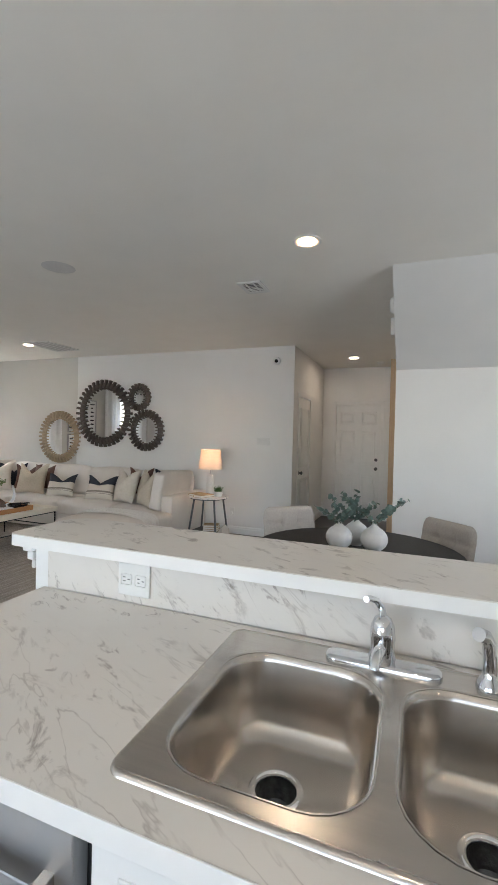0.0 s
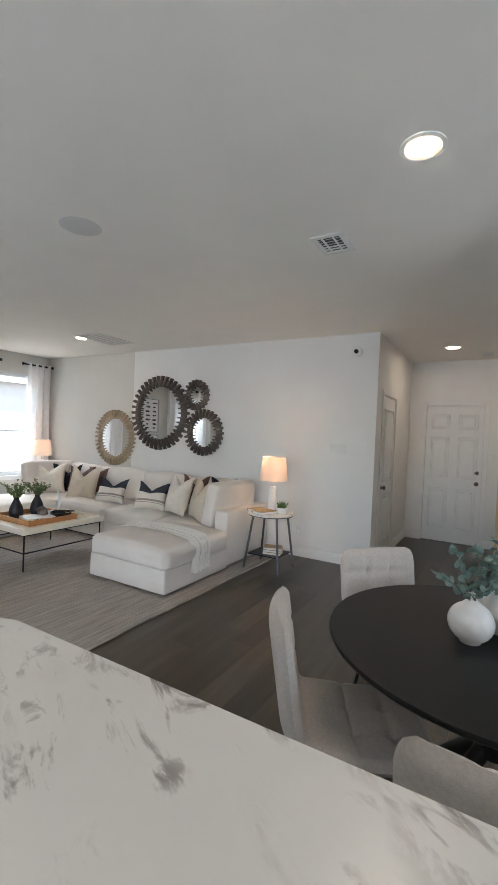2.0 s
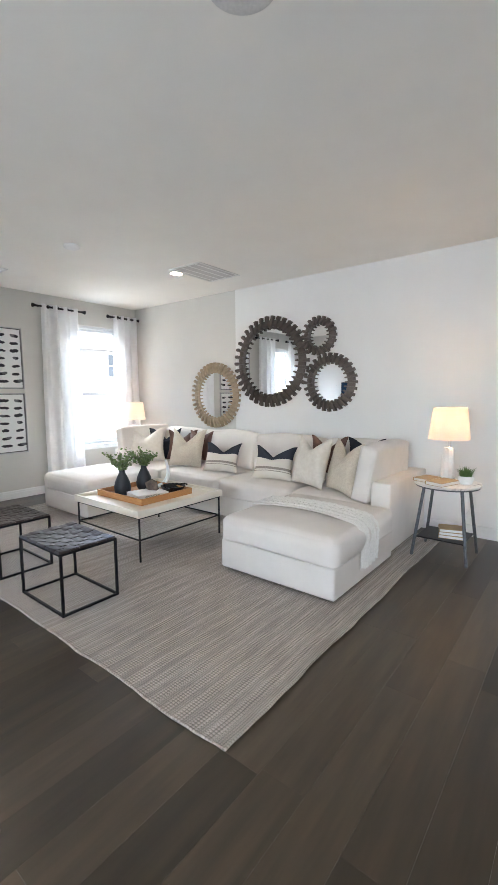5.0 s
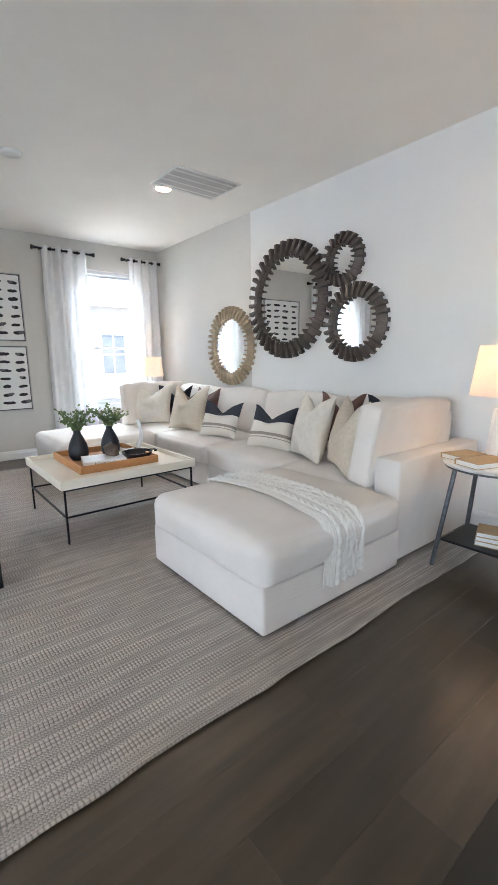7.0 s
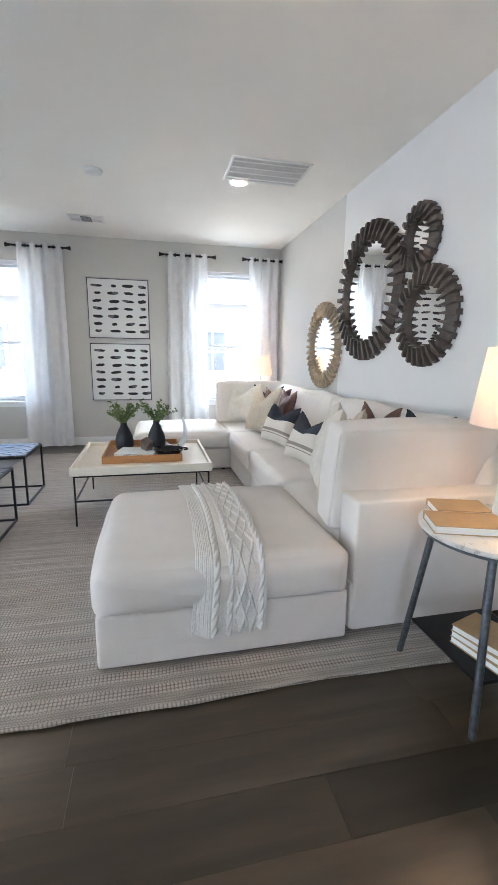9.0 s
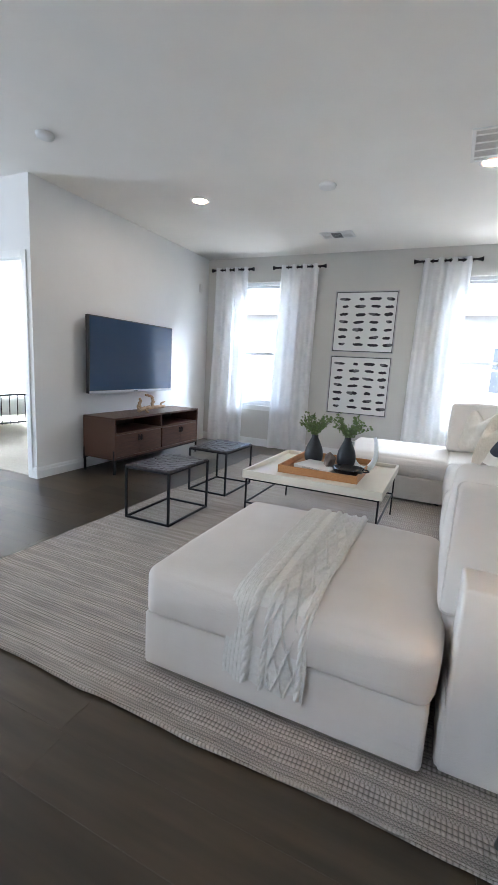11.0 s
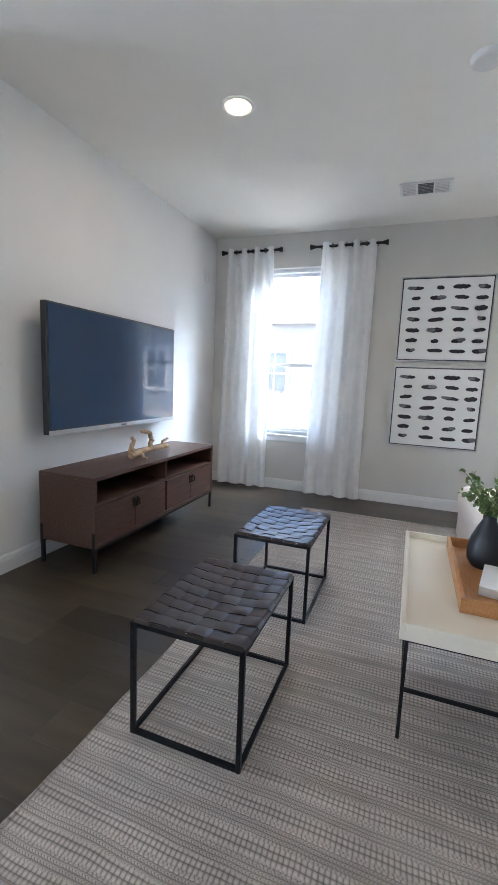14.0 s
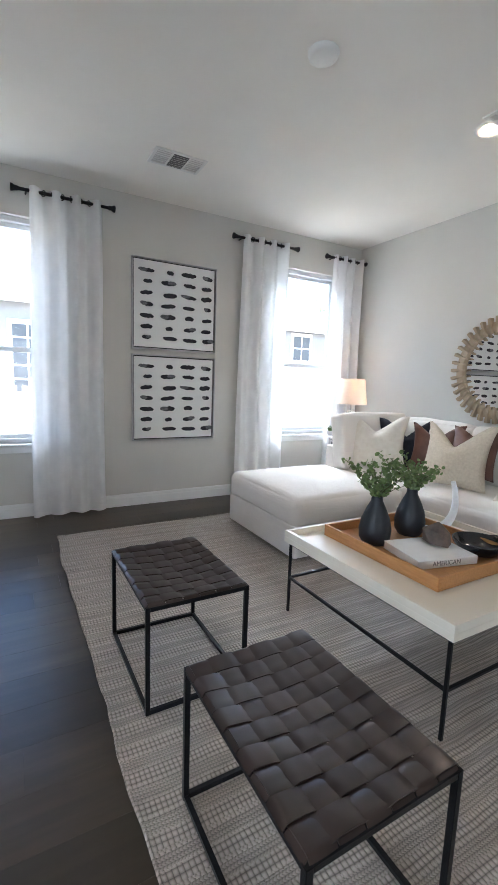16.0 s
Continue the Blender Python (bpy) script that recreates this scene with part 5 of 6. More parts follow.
def round_side_table(x, y, label, h=0.635):
    t = thing("side_table", pose(x, y, 0), label, "side table", "round side tables")
    part("tabletop", lathe(((0, h - 0.022), (0.255, h - 0.022), (0.26, h - 0.018), (0.26, h - 0.004), (0.255, h), (0, h)), 48), M_marble, t, "white marble top", True)
    part("top_ring", lathe(((0.20, h - 0.034), (0.25, h - 0.034), (0.25, h - 0.0225), (0.20, h - 0.0225), (0.20, h - 0.034)), 48), M_gunmetal, t, "", True)
    for sx in (-1, 1):
        for sy in (-1, 1):
            leg = tube([(sx * 0.215, sy * 0.20, 0.0), (sx * 0.145, sy * 0.14, h - 0.03)], 0.013, 12)
            part("leg", leg, M_gunmetal, t, "hammered metal leg", True)
    part("shelf", box(-0.185, 0.185, -0.175, 0.175, 0.165, 0.177, 0.002), M_black, t, "dark square lower shelf")


round_side_table(-2.38, 5.33, "round marble-topped side table with hammered metal legs")
round_side_table(-6.98, 5.62, "round marble-topped side table by the window corner")


def table_lamp(x, y, z, label, watts):
    t = thing("table_lamp", pose(x, y, z), label, "table lamp", "lit table lamps")
    part("base_plate", lathe(((0, 0), (0.062, 0), (0.062, 0.014), (0.05, 0.018), (0, 0.018)), 24), M_clear, t, "clear glass foot", True)
    part("body", lathe(((0, 0.0185), (0.055, 0.0185), (0.06, 0.03), (0.043, 0.24), (0.038, 0.28), (0, 0.285)), 10), M_ceramic, t, "faceted pale glass body")
    part("neck", tube([(0, 0, 0.284), (0, 0, 0.42)], 0.008, 10), M_silver, t, "", True)
    part("bulb", lathe(((0, 0.42), (0.02, 0.425), (0.032, 0.46), (0.025, 0.49), (0, 0.50)), 16), M_bulb, t, "lit bulb", True)
    part("shade", lathe(((0.165, 0.355), (0.132, 0.622), (0.1305, 0.622), (0.1635, 0.355), (0.165, 0.355)), 48), M_shade, t, "white linen drum shade", True)
    lamp = new("lamp_light", bpy.data.lights.new("lamp_light", "POINT"))
    lamp.data.energy, lamp.data.color, lamp.data.shadow_soft_size = watts, (1.0, 0.64, 0.39), 0.04
    lamp.parent, lamp.location = t, (0, 0, 0.53)


table_lamp(-2.40, 5.40, 0.6355, "lit table lamp with white shade on the side table", 0.65)
table_lamp(-7.03, 5.62, 0.6355, "lit table lamp with white shade by the window", 0.3)


def potted_grass(x, y, z, r, seed, label):
    t = thing("potted_plant", pose(x, y, z), label, "plant", "small potted plants")
    part("pot", lathe(((0, 0), (r * 0.72, 0), (r * 0.95, r * 0.5), (r, r * 1.1), (r * 0.93, r * 1.1), (r * 0.85, r * 0.9), (0, r * 0.9)), 28), M_ceramic, t, "white round pot", True)
    rng = random.Random(seed)
    bm = bmesh.new()
    for k in range(170):
        a, q = rng.uniform(0, 2 * math.pi), math.sqrt(rng.random()) * r * 0.8
        base = Vector((math.cos(a) * q, math.sin(a) * q, r * 0.9))
        lean = Vector((math.cos(a), math.sin(a), 0)) * rng.uniform(0.1, 1.0) * (0.4 + q / r)
        h = rng.uniform(0.55, 1.15) * r * 1.25
        side = Vector((-math.sin(a), math.cos(a), 0)) * r * 0.05
        m1, tip = base + Vector((0, 0, h * 0.55)) + lean * h * 0.25, base + Vector((0, 0, h)) + lean * h * 0.75
        v = [bm.verts.new(p) for p in (base - side, base + side, m1 + side, m1 - side, tip)]
        bm.faces.new((v[0], v[1], v[2], v[3])), bm.faces.new((v[3], v[2], v[4]))
    part("grass", bm, M_grass, t)


potted_grass(-2.24, 5.32, 0.6355, 0.062, 3, "small green grass in a white pot on the side table")
potted_grass(-7.13, 5.45, 0.6355, 0.05, 4, "small green plant in a white pot by the window")
book("book", pose(-2.385, 5.205, 0.6355, 0, 0, 250), 0.25, 0.15, 0.030, M_kraft, "kraft-covered book on the marble side table", "kraft books")
book("book", pose(-2.53, 5.29, 0.6355, 0, 0, 252), 0.20, 0.14, 0.028, M_kraft, "kraft-covered book on the marble side table", "kraft books")
for k in range(3):
    book("book", pose(-2.32, 5.30, 0.1772 + 0.027 * k, 0, 0, 192 + 3 * k), 0.20, 0.15, 0.0265, M_kraft, "kraft-covered book stacked on the lower shelf", "kraft books")
cord = [(-2.38, 5.47, 0.64), (-2.37, 5.60, 0.62), (-2.33, 5.72, 0.40), (-2.36, 5.85, 0.2), (-2.31, 5.95, 0.28)]
solo("lamp_cord", tube(cord, 0.003, 6), M_plastic, "thin white cord from lamp to wall outlet", "cord", smooth=True)


# ---- dining place ----
DX, DYC, DZ = -0.14, 2.87, 0.755


def dining_table():
    t = thing("dining_table", pose(DX, DYC, 0), "round black dining table on splayed pedestal legs", "dining table")
    part("tabletop", lathe(((0, DZ - 0.028), (0.605, DZ - 0.028), (0.63, DZ - 0.020), (0.635, DZ - 0.008), (0.632, DZ), (0, DZ)), 96), M_dining, t, "", True)
    part("hub", lathe(((0, 0.34), (0.07, 0.34), (0.07, 0.42), (0, 0.42)), 24), M_dining, t, "", True)
    for k in range(4):
        a = radians(45 + 90 * k)
        c, s = math.cos(a), math.sin(a)
        for pts in (((0.40 * c, 0.40 * s, 0.0), (0.03 * c, 0.03 * s, 0.38)), ((0.03 * c, 0.03 * s, 0.38), (0.36 * c, 0.36 * s, DZ - 0.03))):
            part("leg", tube(pts, 0.032, 8), M_dining, t, "", True)


dining_table()


def dining_chair(x, y, rz, label):
    """A padded grey chair whose seat runs up into its tufted back, on four thin black legs. It faces +y."""
    t = thing("dining_chair", pose(x, y, 0, 0, 0, rz), label, "dining chair", "chairs round the table")

    def prof(s):
        # from the seat's front edge (s 0) along the seat, round the bend and up the back (s 1)
        if s < 0.48:
            f = s / 0.48
            return Vector((0, 0.24 - 0.42 * f, 0.465 - 0.018 * math.sin(math.pi * f))), Vector((0, 0, 1))
        if s < 0.62:
            a = (s - 0.48) / 0.14 * radians(80)
            return Vector((0, -0.18 - 0.085 * math.sin(a), 0.465 + 0.085 * (1 - math.cos(a)))), Vector((0, math.sin(a), math.cos(a)))
        f = (s - 0.62) / 0.38
        p = Vector((0, -0.2637 - 0.055 * f, 0.535 + 0.35 * f))
        return p, Vector((0, 0.985, 0.17)).normalized()

    def width(s):
        w = 0.235
        if s < 0.10:
            w *= math.sqrt(max(0.0, 1 - ((0.10 - s) / 0.10) ** 2)) * 0.22 + 0.78
        if s > 0.90:
            w *= math.sqrt(max(0.0, 1 - ((s - 0.90) / 0.10) ** 2)) * 0.20 + 0.80
        return w - 0.02 * math.exp(-((s - 0.55) / 0.12) ** 2)

    lines = (0.16, 0.32, 0.72, 0.86)

    def surf(s, v, side):
        p, n = prof(s)
        f = 2 * v - 1
        w = width(s)
        edge = (1 - abs(f) ** 6) ** 0.5 * min(1.0, math.sqrt(max(0, s / 0.035)), math.sqrt(max(0, (1 - s) / 0.035)))
        th = 0.036 * edge
        if side > 0:
            seam = max(math.exp(-((s - q) / 0.012) ** 2) for q in lines)
            seam = max(seam, math.exp(-((abs(f) - 0.33) / 0.045) ** 2) * (0.9 if s < 0.45 or s > 0.64 else 0))
            knot = max(math.exp(-((s - q) / 0.022) ** 2) * math.exp(-((abs(f) - 0.33) / 0.07) ** 2) for q in lines)
            th = th * (1.0 - 0.34 * seam - 0.55 * knot)
        curve = 0.022 * f * f
        return p + n * (th * side + curve) + Vector((f * w, 0, 0))

    bm = bmesh.new()
    ns, nv = 60, 26
    front = [[bm.verts.new(surf(i / ns, j / nv, 1)) for j in range(nv + 1)] for i in range(ns + 1)]
    rear = [[front[i][j] if i in (0, ns) or j in (0, nv) else bm.verts.new(surf(i / ns, j / nv, -1)) for j in range(nv + 1)] for i in range(ns + 1)]
    for i in range(ns):
        for j in range(nv):
            bm.faces.new((front[i][j], front[i + 1][j], front[i + 1][j + 1], front[i][j + 1]))
            q = (rear[i][j], rear[i][j + 1], rear[i + 1][j + 1], rear[i + 1][j])
            if len({id(a) for a in q} & {id(a) for a in (front[i][j], front[i][j + 1], front[i + 1][j + 1], front[i + 1][j])}) < 4:
                bm.faces.new(q)
    part("padded_shell", bm, M_chair, t, "tufted light grey fabric shell", True)
    part("seat_plate", box(-0.16, 0.16, -0.15, 0.16, 0.405, 0.425, 0.004), M_black, t, "black under-seat plate")
    for sx in (-1, 1):
        for sy, yy in ((-1, -0.13), (1, 0.14)):
            part("leg", tube([(sx * 0.14, yy, 0.415), (sx * 0.21, yy + sy * 0.07, 0.0)], 0.012, 10, r_end=0.008), M_black, t, "thin black leg", True)


dining_chair(-0.54, 3.27, -135, "light grey tufted chair on the hall side of the table")
dining_chair(0.21, 3.20, 132, "light grey tufted chair by the stair wall")
dining_chair(-0.57, 2.55, -64, "light grey tufted chair turned from the table")
dining_chair(-0.11, 2.24, 0, "light grey tufted chair with its back to the bar")
dining_chair(0.41, 2.56, 47, "light grey tufted chair at the table's kitchen side")


def white_vase(x, y, seed, r=0.082):
    t = thing("vase", pose(x, y, DZ), "round white ceramic vase with eucalyptus stems", "vase", "white vases on the table")
    h = r * 2.1
    prof = [(0, 0), (r * 0.45, 0)] + [(r * math.sin(a), r * 0.92 - r * 0.92 * math.cos(a)) for a in [radians(32 + 10 * i) for i in range(13)]] + [(r * 0.20, h * 0.94), (r * 0.18, h * 1.04), (r * 0.21, h * 1.10), (r * 0.14, h * 1.10), (r * 0.12, h), (0, h * 0.9)]
    part("body", lathe(prof, 36), M_ceramic, t, "", True)
    leafy_stems(t, 5, 0.20, 0.25, 0.021, M_eucalyptus, M_stem, 16, seed, h)


white_vase(-0.238, 2.82, 31)
white_vase(-0.155, 2.98, 32)
white_vase(-0.03, 2.86, 33)


# ---- kitchen ----
CY0, CY1, CZ = 0.622, 1.235, 0.914
SX0, SX1, SY0, SY1 = -0.26, 0.58, 0.655, 1.20
pen = solo("peninsula_wall", box(-1.045, 3.2, 1.25, 1.37, 0, 1.055, 0.002), M_trim, "white painted half wall under the breakfast bar", "half wall", "structure")
solo("backsplash", box(-0.975, 3.195, 1.236, 1.2495, CZ + 0.001, 1.054, 0.001), M_marble_upright, "veined white laminate backsplash", "backsplash", "structure")


def bar_top():
    x0, x1, y0, y1, r = -1.108, 3.19, 1.185, 1.518, 0.09
    pts = [(x1, y0), (x1, y1)] + [(x0 + r - r * math.sin(a), y1 - r + r * math.cos(a)) for a in [radians(9 * i) for i in range(11)]] + [(x0 + r * 0.4 - r * 0.4 * math.cos(a), y0 + r * 0.4 - r * 0.4 * math.sin(a)) for a in [radians(9 * i) for i in range(11)]]
    t = thing("bar_top", pose(0, 0, 0), "raised breakfast bar top in veined white laminate", "bar counter")

    def slab(z0, z1, round_top):
        bm = bmesh.new()
        lo = [bm.verts.new((x, y, z0)) for x, y in pts]
        hi = [bm.verts.new((x, y, z1)) for x, y in pts]
        bm.faces.new(lo), bm.faces.new(hi[::-1])
        for k in range(len(pts)):
            k2 = (k + 1) % len(pts)
            bm.faces.new((lo[k], lo[k2], hi[k2], hi[k]))
        if round_top:
            bmesh.ops.bevel(bm, geom=[e for e in bm.edges if all(abs(v.co.z - z1) < 1e-5 for v in e.verts)], offset=0.0015, segments=2, affect="EDGES")
        return bm

    part("edge_band", slab(1.056, 1.0918, False), M_trim, t, "plain white edge band")
    part("laminate_top", slab(1.092, 1.095, True), M_marble, t, "veined white laminate sheet")


bar_top()
# crown moulding at the bar's open end
for k, (out, z0, z1) in enumerate(((0.045, 1.025, 1.0545), (0.03, 0.995, 1.025), (0.015, 0.965, 0.995))):
    solo("trim_bar", box(-1.045 - out, -1.0455, 1.25 - out * 0.4, 1.37 + out, z0, z1, 0.005), M_trim, "white crown moulding under the bar top", "trim", "structure")


def worktop():
    bm = bmesh.new()
    x0, x1 = -0.99, 3.19
    for b in ((x0, SX0 + 0.02, CY0 - 0.03, CY1), (SX1 - 0.02, x1, CY0 - 0.03, CY1), (SX0 + 0.02, SX1 - 0.02, CY0 - 0.03, SY0 + 0.02), (SX0 + 0.02, SX1 - 0.02, SY1 - 0.02, CY1)):
        box(*b, CZ - 0.038, CZ, 0.0, bm)
    bmesh.ops.remove_doubles(bm, verts=bm.verts, dist=0.0001)
    t = solo("worktop", bm, M_marble, "veined white laminate kitchen worktop round a steel sink", "worktop")
    part("front_edge", box(x0, x1, CY0 - 0.034, CY0 - 0.0305, CZ - 0.038, CZ + 0.0005, 0.001), M_trim, t, "white front edge strip")


worktop()


def rounded_loop(x0, x1, y0, y1, r, z, n=6):
    pts = []
    for cx, cy, a0 in ((x1 - r, y1 - r, 0), (x0 + r, y1 - r, 90), (x0 + r, y0 + r, 180), (x1 - r, y0 + r, 270)):
        for i in range(n + 1):
            a = radians(a0 + 90 * i / n)
            pts.append(Vector((cx + r * math.cos(a), cy + r * math.sin(a), z)))
    return pts


def sink():
    t = thing("kitchen_sink", pose(0, 0, CZ), "double-bowl stainless steel sink with chrome faucet", "sink")
    basins = ((-0.212, 0.136, 0.700, 1.105), (0.172, 0.522, 0.700, 1.105))
    # deck: a strip round each bowl, meeting in the middle, and a rolled lip
    mid = (basins[0][1] + basins[1][0]) / 2
    for b, x0, x1 in ((basins[0], SX0 + 0.012, mid), (basins[1], mid, SX1 - 0.012)):
        bm = bmesh.new()
        out = [bm.verts.new(p) for p in rounded_loop(x0, x1, SY0 + 0.012, SY1 - 0.012, 0.004, 0.0065)]
        inn = [bm.verts.new(p) for p in rounded_loop(*b, 0.10, 0.0065)]
        for k in range(len(out)):
            k2 = (k + 1) % len(out)
            bm.faces.new((out[k], out[k2], inn[k2], inn[k]))
        part("deck", bm, M_steel, t, "brushed steel deck")
    bm = bmesh.new()
    loops = [[bm.verts.new(p) for p in rounded_loop(SX0 + q, SX1 - q, SY0 + q, SY1 - q, r, z)] for q, r, z in ((0.012, 0.004, 0.0065), (0.008, 0.016, 0.0085), (0.003, 0.026, 0.007), (0.0, 0.03, 0.0008))]
    for a, c in zip(loops, loops[1:]):
        for k in range(len(a)):
            k2 = (k + 1) % len(a)
            bm.faces.new((a[k], a[k2], c[k2], c[k]))
    part("rolled_rim", bm, M_steel, t, "rolled steel rim", True)
    for b in basins:
        bm = bmesh.new()
        rings = []
        for inset, z, r in ((-0.004, 0.0075, 0.104), (0.003, 0.0035, 0.098), (0.008, -0.012, 0.094), (0.014, -0.10, 0.088), (0.021, -0.140, 0.083), (0.034, -0.162, 0.076), (0.055, -0.173, 0.065), (0.078, -0.177, 0.05)):
            rings.append([bm.verts.new(p) for p in rounded_loop(b[0] + inset, b[1] - inset, b[2] + inset, b[3] - inset, r, z)])
        for a, c in zip(rings, rings[1:]):
            for k in range(len(a)):
                k2 = (k + 1) % len(a)
                bm.faces.new((a[k], a[k2], c[k2], c[k]))
        # the floor slopes to a round drain
        cx, cy = (b[0] + b[1]) / 2 - 0.022, (b[2] + b[3]) / 2 + 0.035
        hole = [bm.verts.new((cx + 0.052 * math.cos(q), cy + 0.052 * math.sin(q), -0.1785)) for q in [radians(a0 + 90 * (i + 0.5) / 7) for a0 in (0, 90, 180, 270) for i in range(7)]]
        for k in range(len(hole)):
            k2 = (k + 1) % len(hole)
            bm.faces.new((rings[-1][k], rings[-1][k2], hole[k2], hole[k]))
        bowl = part("basin", bm, M_steel, t, "deep brushed steel bowl", True)
        part("drain_flange", lathe(((0.040, -0.184), (0.041, -0.1785), (0.046, -0.1755), (0.053, -0.1765), (0.056, -0.1785)), 40, at=(cx, cy, 0)), M_chrome, bowl, "polished drain flange", True)
        part("drain_cup", lathe(((0.0405, -0.183), (0.039, -0.205), (0.032, -0.212), (0.030, -0.222), (0.021, -0.226), (0.020, -0.24)), 36, at=(cx, cy, 0)), M_gunmetal, bowl, "dark stepped drain cup", True)
        part("drain_pipe", lathe(((0.021, -0.236), (0.020, -0.26), (0.0, -0.26)), 24, at=(cx, cy, 0)), M_door_dark, bowl, "dark drain opening")
    fx, fy = 0.125, 1.152
    pb = bmesh.new()
    lv = [[pb.verts.new(p) for p in rounded_loop(fx - 0.13 + q, fx + 0.13 - q, fy - 0.028 + q, fy + 0.028 - q, 0.027 - q, z, 8)] for q, z in ((0.0, 0.0066), (0.0, 0.013), (0.003, 0.017), (0.009, 0.019))]
    for a, c in zip(lv, lv[1:]):
        for k in range(len(a)):
            pb.faces.new((a[k], a[(k + 1) % len(a)], c[(k + 1) % len(a)], c[k]))
    pb.faces.new(lv[-1])
    fa = part("faucet_plate", pb, M_chrome, t, "long chrome deck plate", True)
    part("faucet_body", lathe(((0, 0.0185), (0.029, 0.0185), (0.031, 0.03), (0.027, 0.05), (0.029, 0.075), (0.027, 0.10), (0.019, 0.118), (0.010, 0.124), (0, 0.126)), 28, at=(fx, fy, 0)), M_chrome, fa, "", True)
    spout = [(fx, fy - 0.01, 0.050), (fx - 0.004, fy - 0.035, 0.056), (fx - 0.008, fy - 0.06, 0.054), (fx - 0.010, fy - 0.074, 0.046), (fx - 0.011, fy - 0.078, 0.034)]
    part("faucet_spout", tube(spout, 0.0135, 12, r_end=0.0115), M_chrome, fa, "", True)
    part("faucet_lever", tube([(fx, fy, 0.12), (fx - 0.004, fy + 0.012, 0.135), (fx - 0.015, fy + 0.008, 0.152), (fx - 0.03, fy - 0.012, 0.163), (fx - 0.036, fy - 0.03, 0.166)], 0.009, 12, r_end=0.007), M_chrome, fa, "", True)
    sx, sy = 0.345, 1.150
    sp = part("sprayer_base", lathe(((0, 0.0066), (0.027, 0.0066), (0.025, 0.018), (0.016, 0.03), (0.014, 0.045), (0, 0.045)), 24, at=(sx, sy, 0)), M_chrome, t, "chrome side sprayer", True)
    part("sprayer_head", tube([(sx, sy, 0.044), (sx, sy, 0.075), (sx - 0.002, sy + 0.002, 0.10), (sx - 0.012, sy - 0.006, 0.118), (sx - 0.026, sy - 0.022, 0.126)], 0.014, 14, r_end=0.015), M_chrome, sp, "", True)


sink()
ol = thing("power_outlet", pose(-0.62, 1.2355, 0.990), "white double outlet plate on the backsplash", "outlet")
part("plate", box(-0.058, 0.058, -0.007, 0, -0.051, 0.051, 0.003), M_plastic, ol)
for s in (-1, 1):
    part("socket_face", box(s * 0.026 - 0.020, s * 0.026 + 0.020, -0.0085, -0.006, -0.017, 0.017, 0.004), M_plastic, ol)
    for dx, dz in ((-0.007, 0.006), (-0.007, -0.006), (0.009, 0.0)):
        part("slot", box(s * 0.026 + dx - 0.004, s * 0.026 + dx + 0.004, -0.0092, -0.0084, dz - 0.0012, dz + 0.0012), M_bezel, ol)


def base_cabinet(x0, x1, label):
    t = thing("base_cabinet", pose((x0 + x1) / 2, 0, 0), label, "cabinet", "base cabinets")
    w = x1 - x0
    for b in ((-w / 2, -w / 2 + 0.018, CY0 + 0.022, 1.248, 0.10, CZ - 0.039), (w / 2 - 0.018, w / 2, CY0 + 0.022, 1.248, 0.10, CZ - 0.039)):
        part("side_panel", box(*b), M_trim, t)
    part("floor_panel", box(-w / 2 + 0.018, w / 2 - 0.018, CY0 + 0.022, 1.248, 0.10, 0.118), M_trim, t)
    part("front_rail", box(-w / 2 + 0.018, w / 2 - 0.018, CY0 + 0.0225, CY0 + 0.04, CZ - 0.10, CZ - 0.039), M_trim, t)
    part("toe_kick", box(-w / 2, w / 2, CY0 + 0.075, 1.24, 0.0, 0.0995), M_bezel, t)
    n = max(1, round(w / 0.45))
    for k in range(n):
        a, b = -w / 2 + w * k / n + 0.004, -w / 2 + w * (k + 1) / n - 0.004
        d = part("cabinet_door", box(a, b, CY0 + 0.002, CY0 + 0.0215, 0.12, CZ - 0.06, 0.002), M_trim, t)
        part("door_rim", box(a + 0.05, b - 0.05, CY0 - 0.002, CY0 + 0.0025, 0.17, CZ - 0.11, 0.003), M_trim, d)
        part("handle", tube([(b - 0.03, CY0 - 0.02, CZ - 0.24), (b - 0.03, CY0 - 0.02, CZ - 0.12)], 0.005, 8), M_gunmetal, d, "brushed bar handle", True)


window("window_4", pose((KW[0] + KW[1]) / 2, -2.9, 0.85), KW[1] - KW[0], 1.4)
window("window_5", pose(3.2, (EW[0] + EW[1]) / 2, 0.7, 0, 0, 90), EW[1] - EW[0], 1.6)
base_cabinet(-0.255, 0.585, "white painted sink base cabinet")
base_cabinet(0.59, 3.19, "white painted run of base cabinets")
dw = thing("dishwasher", pose(-0.575, 0, 0), "stainless steel dishwasher with a bar handle", "dishwasher")
part("tub", box(-0.30, 0.30, CY0 + 0.03, 1.20, 0.10, CZ - 0.04), M_bezel, dw)
part("front_panel", box(-0.296, 0.296, CY0 - 0.004, CY0 + 0.0295, 0.12, CZ - 0.045, 0.004), M_panel_steel, dw, "brushed steel door")
part("handle", box(-0.27, 0.255, CY0 - 0.066, CY0 - 0.032, 0.735, 0.775, 0.006), M_panel_steel, dw, "steel bar handle")
for s in (-1, 1):
    part("handle_post", box(s * 0.25 - 0.01, s * 0.25 + 0.01, CY0 - 0.033, CY0 - 0.0035, 0.742, 0.768), M_steel, dw)
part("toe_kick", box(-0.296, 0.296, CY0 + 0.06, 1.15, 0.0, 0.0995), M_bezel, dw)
solo("end_panel", box(-0.965, -0.865, CY0 + 0.01, 1.248, 0.0, CZ - 0.039, 0.002), M_trim, "white painted cabinet end panel", "panel")


